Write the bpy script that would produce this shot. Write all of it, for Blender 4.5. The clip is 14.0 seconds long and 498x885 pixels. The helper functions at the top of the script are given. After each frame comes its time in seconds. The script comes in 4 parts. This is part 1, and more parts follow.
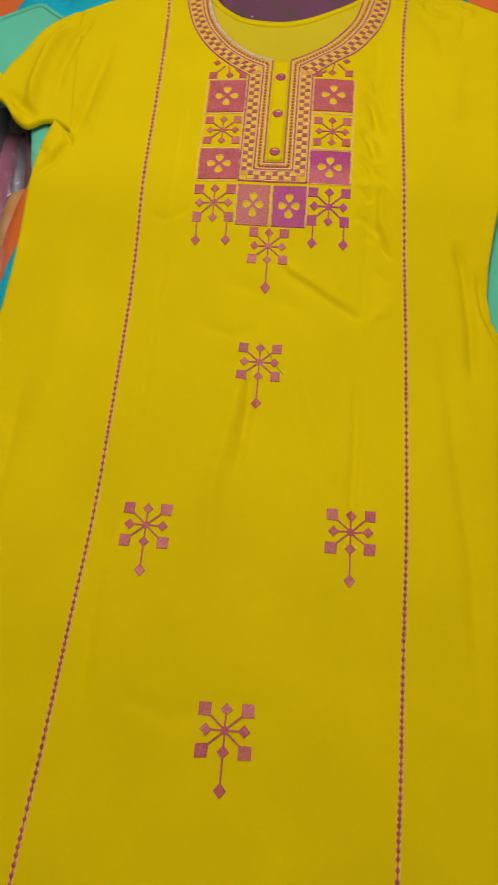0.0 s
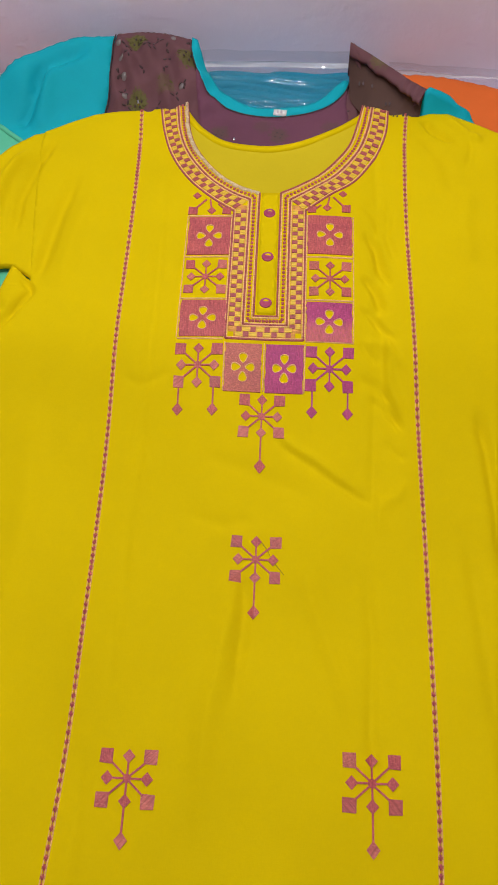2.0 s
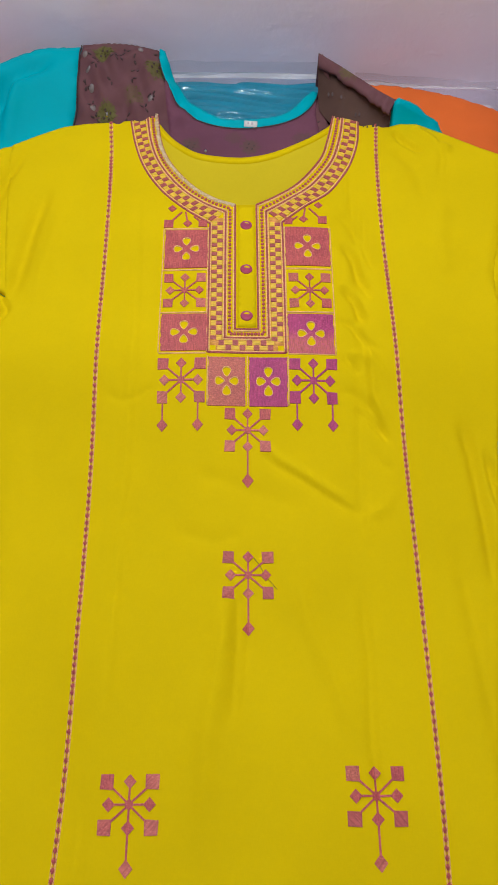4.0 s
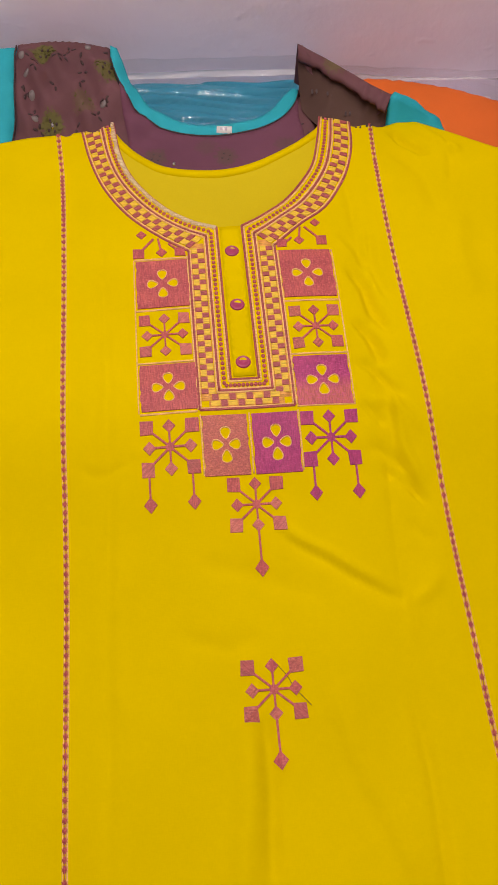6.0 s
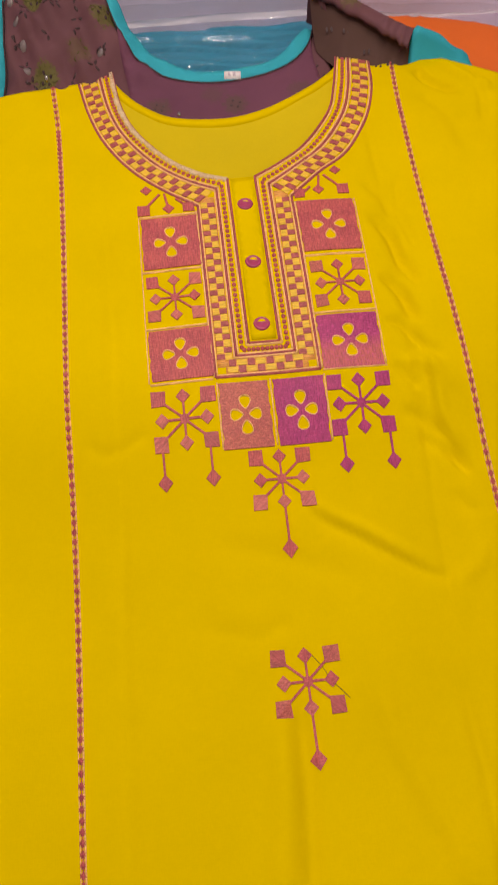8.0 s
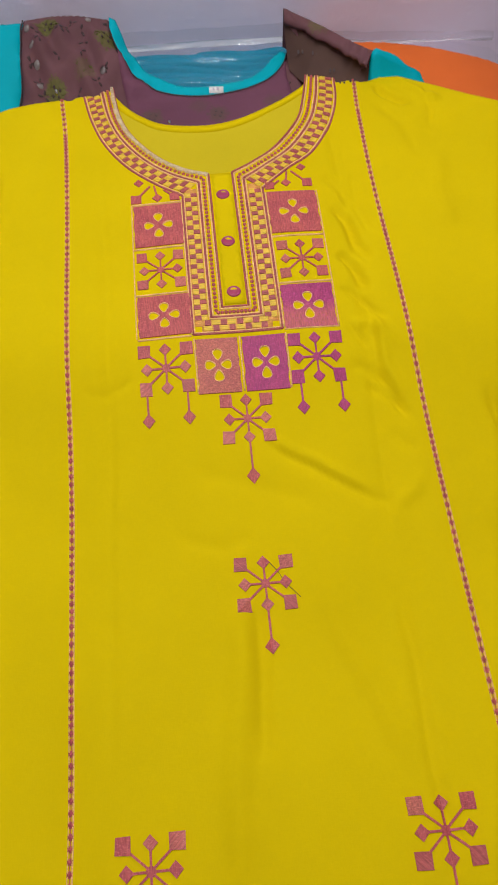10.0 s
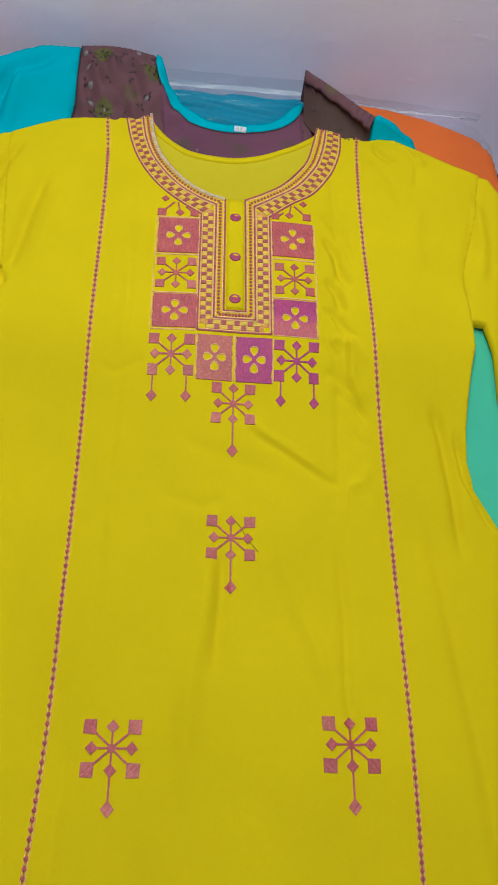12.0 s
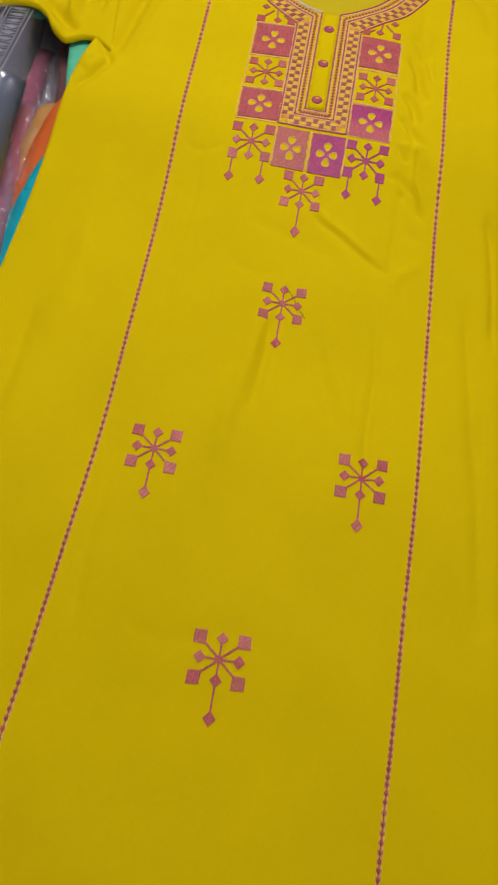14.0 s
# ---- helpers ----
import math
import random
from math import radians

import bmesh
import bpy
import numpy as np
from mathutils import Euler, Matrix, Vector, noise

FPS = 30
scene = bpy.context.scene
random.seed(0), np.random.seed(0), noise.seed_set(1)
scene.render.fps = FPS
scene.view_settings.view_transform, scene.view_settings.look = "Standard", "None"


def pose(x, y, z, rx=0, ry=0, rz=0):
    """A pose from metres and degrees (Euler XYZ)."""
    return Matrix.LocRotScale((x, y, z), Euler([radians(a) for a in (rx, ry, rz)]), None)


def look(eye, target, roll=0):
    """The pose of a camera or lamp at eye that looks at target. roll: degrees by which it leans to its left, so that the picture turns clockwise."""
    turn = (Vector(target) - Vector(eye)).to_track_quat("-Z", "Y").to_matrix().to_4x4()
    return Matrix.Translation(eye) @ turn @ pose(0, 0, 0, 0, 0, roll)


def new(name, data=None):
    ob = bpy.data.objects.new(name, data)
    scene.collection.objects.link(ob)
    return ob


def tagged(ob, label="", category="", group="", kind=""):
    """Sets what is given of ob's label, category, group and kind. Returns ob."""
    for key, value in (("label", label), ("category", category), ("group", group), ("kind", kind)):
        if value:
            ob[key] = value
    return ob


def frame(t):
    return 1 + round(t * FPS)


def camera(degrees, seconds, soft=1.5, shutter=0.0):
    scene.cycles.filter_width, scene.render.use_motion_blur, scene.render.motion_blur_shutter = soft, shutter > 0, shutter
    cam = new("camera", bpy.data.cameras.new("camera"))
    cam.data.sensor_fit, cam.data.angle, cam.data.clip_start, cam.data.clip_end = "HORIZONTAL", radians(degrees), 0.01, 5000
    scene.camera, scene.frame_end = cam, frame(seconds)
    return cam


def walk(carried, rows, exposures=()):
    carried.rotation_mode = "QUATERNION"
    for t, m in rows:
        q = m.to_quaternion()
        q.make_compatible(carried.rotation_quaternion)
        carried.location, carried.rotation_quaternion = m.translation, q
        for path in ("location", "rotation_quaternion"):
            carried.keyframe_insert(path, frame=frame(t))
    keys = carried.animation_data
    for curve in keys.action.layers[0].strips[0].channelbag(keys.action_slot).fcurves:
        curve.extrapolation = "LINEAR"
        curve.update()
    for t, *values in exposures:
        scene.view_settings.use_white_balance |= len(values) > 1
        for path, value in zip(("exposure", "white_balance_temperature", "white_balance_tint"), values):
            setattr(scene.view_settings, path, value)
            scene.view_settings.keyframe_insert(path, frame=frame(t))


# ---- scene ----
cam = camera(34.3, 14.0, soft=1.6, shutter=0.4)
PATH = [
    (0, (-0.002, -0.035, 1.394), (-0.155, 0.919, -0.357), -4.9),
    (0.2, (0.01, -0.019, 1.414), (-0.2, 0.91, -0.345), -6.6),
    (0.3, (0.011, -0.007, 1.422), (-0.218, 0.945, -0.322), -7.3),
    (0.5, (0.005, 0.015, 1.422), (-0.2, 1.023, -0.294), -7.3),
    (0.7, (0.005, 0.056, 1.422), (-0.171, 1.102, -0.274), -7.0),
    (1, (-0.015, 0.11, 1.396), (-0.119, 1.117, -0.328), -4.3),
    (1.5, (-0.031, 0.154, 1.377), (-0.119, 1.133, -0.364), -2.9),
    (2, (-0.04, 0.168, 1.372), (-0.123, 1.18, -0.351), -2.2),
    (2.5, (-0.055, 0.175, 1.373), (-0.099, 1.192, -0.349), 0.1),
    (3, (-0.058, 0.174, 1.379), (-0.114, 1.189, -0.343), -0.6),
    (3.5, (-0.064, 0.164, 1.38), (-0.077, 1.19, -0.337), 0.8),
    (5.8, (-0.111, 0.298, 1.288), (0.033, 1.295, -0.44), 3.4),
    (6, (-0.113, 0.302, 1.279), (0.043, 1.327, -0.432), 3.7),
    (6.5, (-0.103, 0.311, 1.26), (0.037, 1.329, -0.457), 1.3),
    (7, (-0.104, 0.324, 1.245), (0.026, 1.335, -0.476), 0.2),
    (7.5, (-0.111, 0.328, 1.241), (0.013, 1.348, -0.476), 0.6),
    (8, (-0.112, 0.323, 1.224), (-0.006, 1.318, -0.508), -0.4),
    (8.3, (-0.105, 0.316, 1.218), (-0.012, 1.267, -0.539), -2.0),
    (8.5, (-0.094, 0.298, 1.21), (-0.016, 1.26, -0.542), -4.0),
    (8.7, (-0.088, 0.285, 1.205), (-0.004, 1.255, -0.542), -3.9),
    (10.8, (-0.103, 0.148, 1.336), (0.02, 1.264, -0.319), 3.3),
    (11, (-0.112, 0.135, 1.35), (0.039, 1.245, -0.308), 5.3),
    (11.5, (-0.1, 0.119, 1.371), (0.013, 1.242, -0.28), 4.5),
    (12, (-0.117, 0.097, 1.361), (0.065, 1.219, -0.285), 10.3),
    (12.5, (-0.121, 0.066, 1.365), (0.046, 1.186, -0.284), 10.8),
    (13, (-0.1, 0.008, 1.366), (0.071, 1.12, -0.287), 13.9),
    (13.2, (-0.107, -0.008, 1.356), (0.086, 1.078, -0.312), 16.0),
    (13.5, (-0.093, -0.043, 1.348), (0.049, 1.014, -0.344), 15.5),
    (13.7, (-0.083, -0.062, 1.342), (-0.001, 0.934, -0.391), 13.1),
    (14, (-0.063, -0.096, 1.345), (-0.081, 0.89, -0.395), 8.9),
]
EXPOSURES = [
    (0, -0.1, 6560, 10.2),
    (0.3, -0.12, 6750, 12.5),
    (0.5, -0.12, 7540, 20.4),
    (1.0, -0.08, 6500, 10.0),
    (1.5, 0.0, 6610, 11.1),
    (2, 0.0, 6500, 10.0),
    (2.5, 0.0, 6100, 3.0),
    (3, 0.0, 6010, 1.4),
    (3.5, 0.0, 6050, 2.1),
    (6, 0.0, 7400, 19.0),
    (6.5, 0.0, 7360, 18.6),
    (7, 0.0, 7590, 20.9),
    (7.5, 0.0, 7990, 24.9),
    (8, -0.04, 7810, 23.1),
    (8.5, -0.13, 6710, 12.1),
    (8.7, -0.1, 7000, 15.2),
    (11, 0.0, 5770, -2.7),
    (11.5, 0.0, 5700, -3.9),
    (12, 0.0, 5670, -4.5),
    (12.5, 0.02, 5500, -7.4),
    (13, 0.0, 6050, 2.1),
    (13.2, 0.0, 5950, 0.4),
    (13.5, -0.05, 6320, 6.9),
    (14, -0.11, 6500, 10.0),
]
walk(cam, [(t, look(eye, target, roll)) for t, eye, target, roll in PATH], EXPOSURES)

# ---- light: one ceiling tube near the wall behind the clothes, and a weaker added front fill ----
world = bpy.data.worlds.new("world")
scene.world = world
world.use_nodes = True
world.node_tree.nodes["Background"].inputs["Color"].default_value = (0.75, 0.8, 0.9, 1)
world.node_tree.nodes["Background"].inputs["Strength"].default_value = 0.3


def area_lamp(name, eye, target, sx, sy, watts, colour):
    data = bpy.data.lights.new(name, "AREA")
    data.shape, data.size, data.size_y, data.energy, data.color = "RECTANGLE", sx, sy, watts, colour
    ob = new(name, data)
    ob.matrix_world = look(eye, target)
    return ob


area_lamp("tube_lamp", (-0.20, 0.76, 2.15), (-0.05, 0.62, 0.7), 0.9, 0.08, 14.9, (1.0, 0.97, 0.94))
# No known source: a fill added in front to brighten the wall.
area_lamp("front_fill", (0.7, -0.8, 2.6), (0.1, 0.5, 0.8), 1.2, 0.4, 6.4, (1.0, 0.96, 0.9))

# ---- materials ----


def material(name):
    m = bpy.data.materials.new(name)
    m.use_nodes = True
    nt = m.node_tree
    return m, nt, nt.nodes["Principled BSDF"]


def node(nt, kind, **values):
    n = nt.nodes.new(kind)
    for key, value in values.items():
        n.inputs[key.replace("_", " ")].default_value = value
    return n


def mapped(nt, scale):
    tc = nt.nodes.new("ShaderNodeTexCoord")
    mp = nt.nodes.new("ShaderNodeMapping")
    mp.inputs["Scale"].default_value = scale
    nt.links.new(tc.outputs["Object"], mp.inputs["Vector"])
    return mp.outputs["Vector"]


def tint(nt, fac, a, b, lo=0.3, hi=0.7):
    r = nt.nodes.new("ShaderNodeValToRGB")
    r.color_ramp.elements[0].position, r.color_ramp.elements[1].position = lo, hi
    r.color_ramp.elements[0].color, r.color_ramp.elements[1].color = (*a, 1), (*b, 1)
    nt.links.new(fac, r.inputs["Fac"])
    return r.outputs["Color"]


def shade(c, k):
    return tuple(min(1.0, v * k) for v in c)


def fabric(name, colour, rough=0.75, vary=0.1, weave=0.12, sheen=0.0, spec=0.2):
    """Woven cloth: broad mottling, a fine crossing weave as relief."""
    m, nt, b = material(name)
    big = node(nt, "ShaderNodeTexNoise", Scale=9.0, Detail=4.0)
    nt.links.new(mapped(nt, (1, 1, 1)), big.inputs["Vector"])
    fine = node(nt, "ShaderNodeTexNoise", Scale=1.0, Detail=2.0)
    nt.links.new(mapped(nt, (1400, 260, 400)), fine.inputs["Vector"])
    fine2 = node(nt, "ShaderNodeTexNoise", Scale=1.0, Detail=2.0)
    nt.links.new(mapped(nt, (260, 1400, 400)), fine2.inputs["Vector"])
    add = nt.nodes.new("ShaderNodeMath")
    nt.links.new(fine.outputs["Fac"], add.inputs[0])
    nt.links.new(fine2.outputs["Fac"], add.inputs[1])
    half = nt.nodes.new("ShaderNodeMath")
    half.operation = "MULTIPLY"
    half.inputs[1].default_value = 0.5
    nt.links.new(add.outputs[0], half.inputs[0])
    mix = nt.nodes.new("ShaderNodeMix")
    mix.data_type, mix.blend_type = "RGBA", "MULTIPLY"
    mix.inputs[0].default_value = 1.0
    nt.links.new(tint(nt, big.outputs["Fac"], shade(colour, 1 - vary), shade(colour, 1 + vary * 0.5)), mix.inputs[6])
    nt.links.new(tint(nt, half.outputs[0], (0.95, 0.95, 0.95), (1, 1, 1)), mix.inputs[7])
    nt.links.new(mix.outputs[2], b.inputs["Base Color"])
    bump = node(nt, "ShaderNodeBump", Strength=weave, Distance=0.0006)
    nt.links.new(half.outputs[0], bump.inputs["Height"])
    nt.links.new(bump.outputs["Normal"], b.inputs["Normal"])
    b.inputs["Roughness"].default_value = rough
    b.inputs["Specular IOR Level"].default_value = spec
    b.inputs["Sheen Weight"].default_value = sheen
    return m



FLOWERS = [(-0.165, 1.055, 1), (-0.160, 0.984, 1), (-0.104, 1.034, 0.9), (-0.128, 1.004, 0.4)]
FAINT = [(-0.062, 0.946, 0.7), (0.006, 0.944, 0.7), (0.066, 0.958, 0.5), (-0.012, 0.957, 0.4)]


def flowered(m, centres, colour, base_y=0.6):
    """Soft-edged green flowers dyed into a cloth, at plan places."""
    nt = m.node_tree
    b = nt.nodes["Principled BSDF"]
    plain_in = b.inputs["Base Color"].links[0].from_socket
    flat = mapped(nt, (1, 1, 0))
    rough_n = node(nt, "ShaderNodeTexNoise", Scale=260.0, Detail=3.0)
    nt.links.new(mapped(nt, (1, 1, 1)), rough_n.inputs["Vector"])
    for fx, fy, much in centres:
        far = nt.nodes.new("ShaderNodeVectorMath")
        far.operation = "DISTANCE"
        far.inputs[1].default_value = (fx, fy - base_y, 0)
        nt.links.new(flat, far.inputs[0])
        wob = nt.nodes.new("ShaderNodeMath")
        wob.operation = "MULTIPLY_ADD"
        wob.inputs[1].default_value = 0.016
        nt.links.new(rough_n.outputs["Fac"], wob.inputs[0])
        nt.links.new(far.outputs["Value"], wob.inputs[2])
        fall = node(nt, "ShaderNodeMapRange", From_Min=0.0130 + 0.004 * much, From_Max=0.0205, To_Min=0.85 * much, To_Max=0.0)
        nt.links.new(wob.outputs[0], fall.inputs["Value"])
        mix = nt.nodes.new("ShaderNodeMix")
        mix.data_type = "RGBA"
        mix.inputs[7].default_value = (*colour, 1)
        nt.links.new(fall.outputs["Result"], mix.inputs[0])
        nt.links.new(plain_in, mix.inputs[6])
        plain_in = mix.outputs[2]
    nt.links.new(plain_in, b.inputs["Base Color"])


def thread(name, colour, colour2, along=(120, 1500, 300), flecks=0.75, end=None, slant=0.0):
    """Satin stitch: fine parallel threads with pale flecks, a soft shine and two close colours; end: the dye turns to this one half way down the square."""
    m, nt, b = material(name)
    fine = node(nt, "ShaderNodeTexNoise", Scale=1.0, Detail=3.0)
    turned = nt.nodes.new("ShaderNodeMapping")
    turned.inputs["Rotation"].default_value = (0, 0, slant)
    sized = nt.nodes.new("ShaderNodeMapping")
    sized.inputs["Scale"].default_value = along
    nt.links.new(mapped(nt, (1, 1, 1)), turned.inputs["Vector"])
    nt.links.new(turned.outputs["Vector"], sized.inputs["Vector"])
    nt.links.new(sized.outputs["Vector"], fine.inputs["Vector"])
    fleck = node(nt, "ShaderNodeTexNoise", Scale=1.0, Detail=2.0)
    nt.links.new(mapped(nt, (420, 900, 400)), fleck.inputs["Vector"])
    big = node(nt, "ShaderNodeTexNoise", Scale=70.0, Detail=3.0)
    nt.links.new(mapped(nt, (1, 1, 1)), big.inputs["Vector"])
    mix = nt.nodes.new("ShaderNodeMix")
    mix.data_type, mix.blend_type = "RGBA", "MULTIPLY"
    mix.inputs[0].default_value = 1.0
    base = tint(nt, big.outputs["Fac"], colour, colour2)
    if end:
        tc = nt.nodes.new("ShaderNodeTexCoord")
        axes = nt.nodes.new("ShaderNodeSeparateXYZ")
        nt.links.new(tc.outputs["Object"], axes.inputs[0])
        ramp_n = node(nt, "ShaderNodeMapRange", From_Min=0.272, From_Max=0.284)
        nt.links.new(axes.outputs["Y"], ramp_n.inputs["Value"])
        dye = nt.nodes.new("ShaderNodeMix")
        dye.data_type = "RGBA"
        dye.inputs[6].default_value = (*end, 1)
        nt.links.new(ramp_n.outputs["Result"], dye.inputs[0])
        nt.links.new(base, dye.inputs[7])
        base = dye.outputs[2]
    nt.links.new(base, mix.inputs[6])
    nt.links.new(tint(nt, fine.outputs["Fac"], (0.62, 0.62, 0.62), (1, 1, 1), 0.32, 0.6), mix.inputs[7])
    pale = nt.nodes.new("ShaderNodeMix")
    pale.data_type = "RGBA"
    pale.inputs[7].default_value = (min(1, colour[0] * 1.45), min(1, colour[1] * 1.9), min(1, colour[2] * 1.8), 1)
    ramp = tint(nt, fleck.outputs["Fac"], (0, 0, 0), (flecks, flecks, flecks), 0.52, 0.68)
    nt.links.new(ramp, pale.inputs[0])
    nt.links.new(mix.outputs[2], pale.inputs[6])
    nt.links.new(pale.outputs[2], b.inputs["Base Color"])
    bump = node(nt, "ShaderNodeBump", Strength=0.6, Distance=0.0005)
    nt.links.new(fine.outputs["Fac"], bump.inputs["Height"])
    nt.links.new(bump.outputs["Normal"], b.inputs["Normal"])
    b.inputs["Roughness"].default_value = 0.5
    b.inputs["Specular IOR Level"].default_value = 0.3
    return m


def plain(name, colour, rough=0.5, metal=0.0):
    m, nt, b = material(name)
    big = node(nt, "ShaderNodeTexNoise", Scale=25.0, Detail=4.0)
    nt.links.new(mapped(nt, (1, 1, 1)), big.inputs["Vector"])
    nt.links.new(tint(nt, big.outputs["Fac"], shade(colour, 0.85), shade(colour, 1.08)), b.inputs["Base Color"])
    b.inputs["Roughness"].default_value, b.inputs["Metallic"].default_value = rough, metal
    return m


def plaster(name, colour):
    m, nt, b = material(name)
    big = node(nt, "ShaderNodeTexNoise", Scale=3.0, Detail=5.0)
    mid = node(nt, "ShaderNodeTexNoise", Scale=20.0, Detail=5.0, Roughness=0.6)
    for n in (big, mid):
        nt.links.new(mapped(nt, (1, 1, 1)), n.inputs["Vector"])
    nt.links.new(tint(nt, big.outputs["Fac"], shade(colour, 0.92), shade(colour, 1.06)), b.inputs["Base Color"])
    pits = node(nt, "ShaderNodeTexNoise", Scale=38.0, Detail=2.0)
    nt.links.new(mapped(nt, (1, 1, 1.6)), pits.inputs["Vector"])
    low = tint(nt, pits.outputs["Fac"], (0, 0, 0), (0.16, 0.16, 0.16), 0.64, 0.76)
    both = nt.nodes.new("ShaderNodeMath")
    nt.links.new(mid.outputs["Fac"], both.inputs[0])
    nt.links.new(low, both.inputs[1])
    bump = node(nt, "ShaderNodeBump", Strength=0.3, Distance=0.006)
    nt.links.new(both.outputs[0], bump.inputs["Height"])
    nt.links.new(bump.outputs["Normal"], b.inputs["Normal"])
    b.inputs["Roughness"].default_value = 0.6
    return m


def film(name, milk=0.08, ior=1.36, crinkle=0.35, grain=55.0, tone=1.0):
    """Thin clear plastic: see-through, a little milky, with a sharp shine."""
    m, nt, b = material(name)
    clear = nt.nodes.new("ShaderNodeBsdfTransparent")
    clear.inputs["Color"].default_value = (tone, tone, tone * 1.01, 1)
    shine = nt.nodes.new("ShaderNodeBsdfGlossy")
    shine.inputs["Roughness"].default_value = 0.07
    milky = nt.nodes.new("ShaderNodeBsdfDiffuse")
    milky.inputs["Color"].default_value = (0.85, 0.85, 0.88, 1)
    side = node(nt, "ShaderNodeLayerWeight", Blend=0.5)
    curve_n = nt.nodes.new("ShaderNodeMath")
    curve_n.operation = "POWER"
    curve_n.inputs[1].default_value = 4.0
    nt.links.new(side.outputs["Facing"], curve_n.inputs[0])
    fres = nt.nodes.new("ShaderNodeMath")
    fres.operation = "MULTIPLY_ADD"
    fres.inputs[1].default_value, fres.inputs[2].default_value = 0.3, 1.6 * ((ior - 1) / (ior + 1)) ** 2
    nt.links.new(curve_n.outputs[0], fres.inputs[0])
    noise_t = node(nt, "ShaderNodeTexNoise", Scale=grain, Detail=3.0)
    nt.links.new(mapped(nt, (1, 1, 1)), noise_t.inputs["Vector"])
    bump = node(nt, "ShaderNodeBump", Strength=crinkle, Distance=0.003)
    nt.links.new(noise_t.outputs["Fac"], bump.inputs["Height"])
    nt.links.new(bump.outputs["Normal"], shine.inputs["Normal"])
    nt.links.new(bump.outputs["Normal"], side.inputs["Normal"])
    a = nt.nodes.new("ShaderNodeMixShader")
    a.inputs[0].default_value = milk
    nt.links.new(clear.outputs[0], a.inputs[1])
    nt.links.new(milky.outputs[0], a.inputs[2])
    c = nt.nodes.new("ShaderNodeMixShader")
    nt.links.new(fres.outputs[0], c.inputs[0])
    nt.links.new(a.outputs[0], c.inputs[1])
    nt.links.new(shine.outputs[0], c.inputs[2])
    nt.links.new(c.outputs[0], nt.nodes["Material Output"].inputs["Surface"])
    return m


YELLOW = fabric("yellow_rayon", (0.665, 0.500, 0.002), vary=0.05, spec=0.02)
# Sheer back layer: the front's yellow with the neck's shade darkened into it.
YELLOW_SHADED = fabric("yellow_thin_shaded", (0.58, 0.46, 0.012), vary=0.05, spec=0.08)
TEAL = fabric("teal_rayon", (0.0, 0.36, 0.45))
PURPLE = fabric("plum_cotton", (0.135, 0.058, 0.068), vary=0.3)
PURPLE_IN = fabric("plum_lining", (0.145, 0.052, 0.088), vary=0.2)
flowered(PURPLE, FLOWERS + [(0.120, 1.022, 0.6)], (0.105, 0.105, 0.026))
flowered(PURPLE_IN, FAINT, (0.085, 0.062, 0.042))
GREEN = fabric("mint_green_rayon", (0.10, 0.50, 0.31))
ORANGE = fabric("orange_rayon", (0.66, 0.13, 0.022))
TAN = fabric("tan_cotton", (0.50, 0.25, 0.075))
PINK = fabric("dusty_pink_cotton", (0.38, 0.105, 0.17))
SLATE = fabric("slate_blue_cotton", (0.15, 0.165, 0.215), vary=0.35)
NAVY = fabric("navy_cotton", (0.035, 0.060, 0.095), vary=0.35)
GREY = fabric("grey_cotton", (0.22, 0.2, 0.23))
MAROON = fabric("maroon_cotton", (0.16, 0.05, 0.06))
BLUE = fabric("blue_green_cotton", (0.001, 0.21, 0.34))
BROWN = fabric("dark_brown_cotton", (0.10, 0.05, 0.045))
TAUPE = fabric("mauve_brown_cotton", (0.14, 0.065, 0.065))
PALE = fabric("pale_lilac_cotton", (0.55, 0.5, 0.58))
SHEET = fabric("white_table_cloth", (0.6, 0.58, 0.55))
MAUVE = thread("mauve_thread", (0.54, 0.106, 0.100), (0.43, 0.072, 0.085), (1300, 150, 300), 0.35)
MAGENTA = thread("magenta_thread", (0.44, 0.042, 0.16), (0.37, 0.03, 0.15), (1300, 150, 300), 0.4)
TWO_TONE = thread("space_dyed_thread", (0.44, 0.045, 0.16), (0.37, 0.03, 0.15), (1300, 150, 300), 0.5, (0.54, 0.118, 0.12))
HATCH = thread("slanted_mauve_thread", (0.60, 0.165, 0.13), (0.48, 0.10, 0.095), (900, 90, 300), 0.3, None, 0.75)
HATCH_DEEP = thread("deep_mauve_thread", (0.40, 0.075, 0.075), (0.50, 0.12, 0.11), (800, 90, 300), 0.5, None, -0.7)
COPPER = thread("copper_thread", (0.53, 0.135, 0.095), (0.45, 0.10, 0.09), (900, 700, 300), 0.4)
PEACH = thread("peach_thread", (0.92, 0.55, 0.20), (0.88, 0.48, 0.18), flecks=0.2)
GOLD = thread("golden_thread", (0.85, 0.40, 0.09), (0.80, 0.36, 0.10), flecks=0.15)
STRAW = thread("straw_yellow_thread", (0.84, 0.56, 0.05), (0.80, 0.51, 0.04), flecks=0.1)
CREAM = thread("cream_thread", (0.85, 0.70, 0.45), (0.72, 0.50, 0.30), flecks=0.35)
CHECK = thread("dark_mauve_thread", (0.44, 0.095, 0.088), (0.36, 0.07, 0.08), flecks=0.45)
LEAF = fabric("olive_green_thread", (0.104, 0.098, 0.030), vary=0.4)
LEAF_DULL = fabric("dull_olive_thread", (0.105, 0.072, 0.050), vary=0.4)
# Inside of the fold: plum made browner, with the fold's shade in its colour.
PURPLE_SHADED = fabric("plum_fold_shaded", (0.085, 0.045, 0.036), vary=0.3)
SEQUIN_DULL = plain("clear_sequin", (0.20, 0.17, 0.17), 0.25)
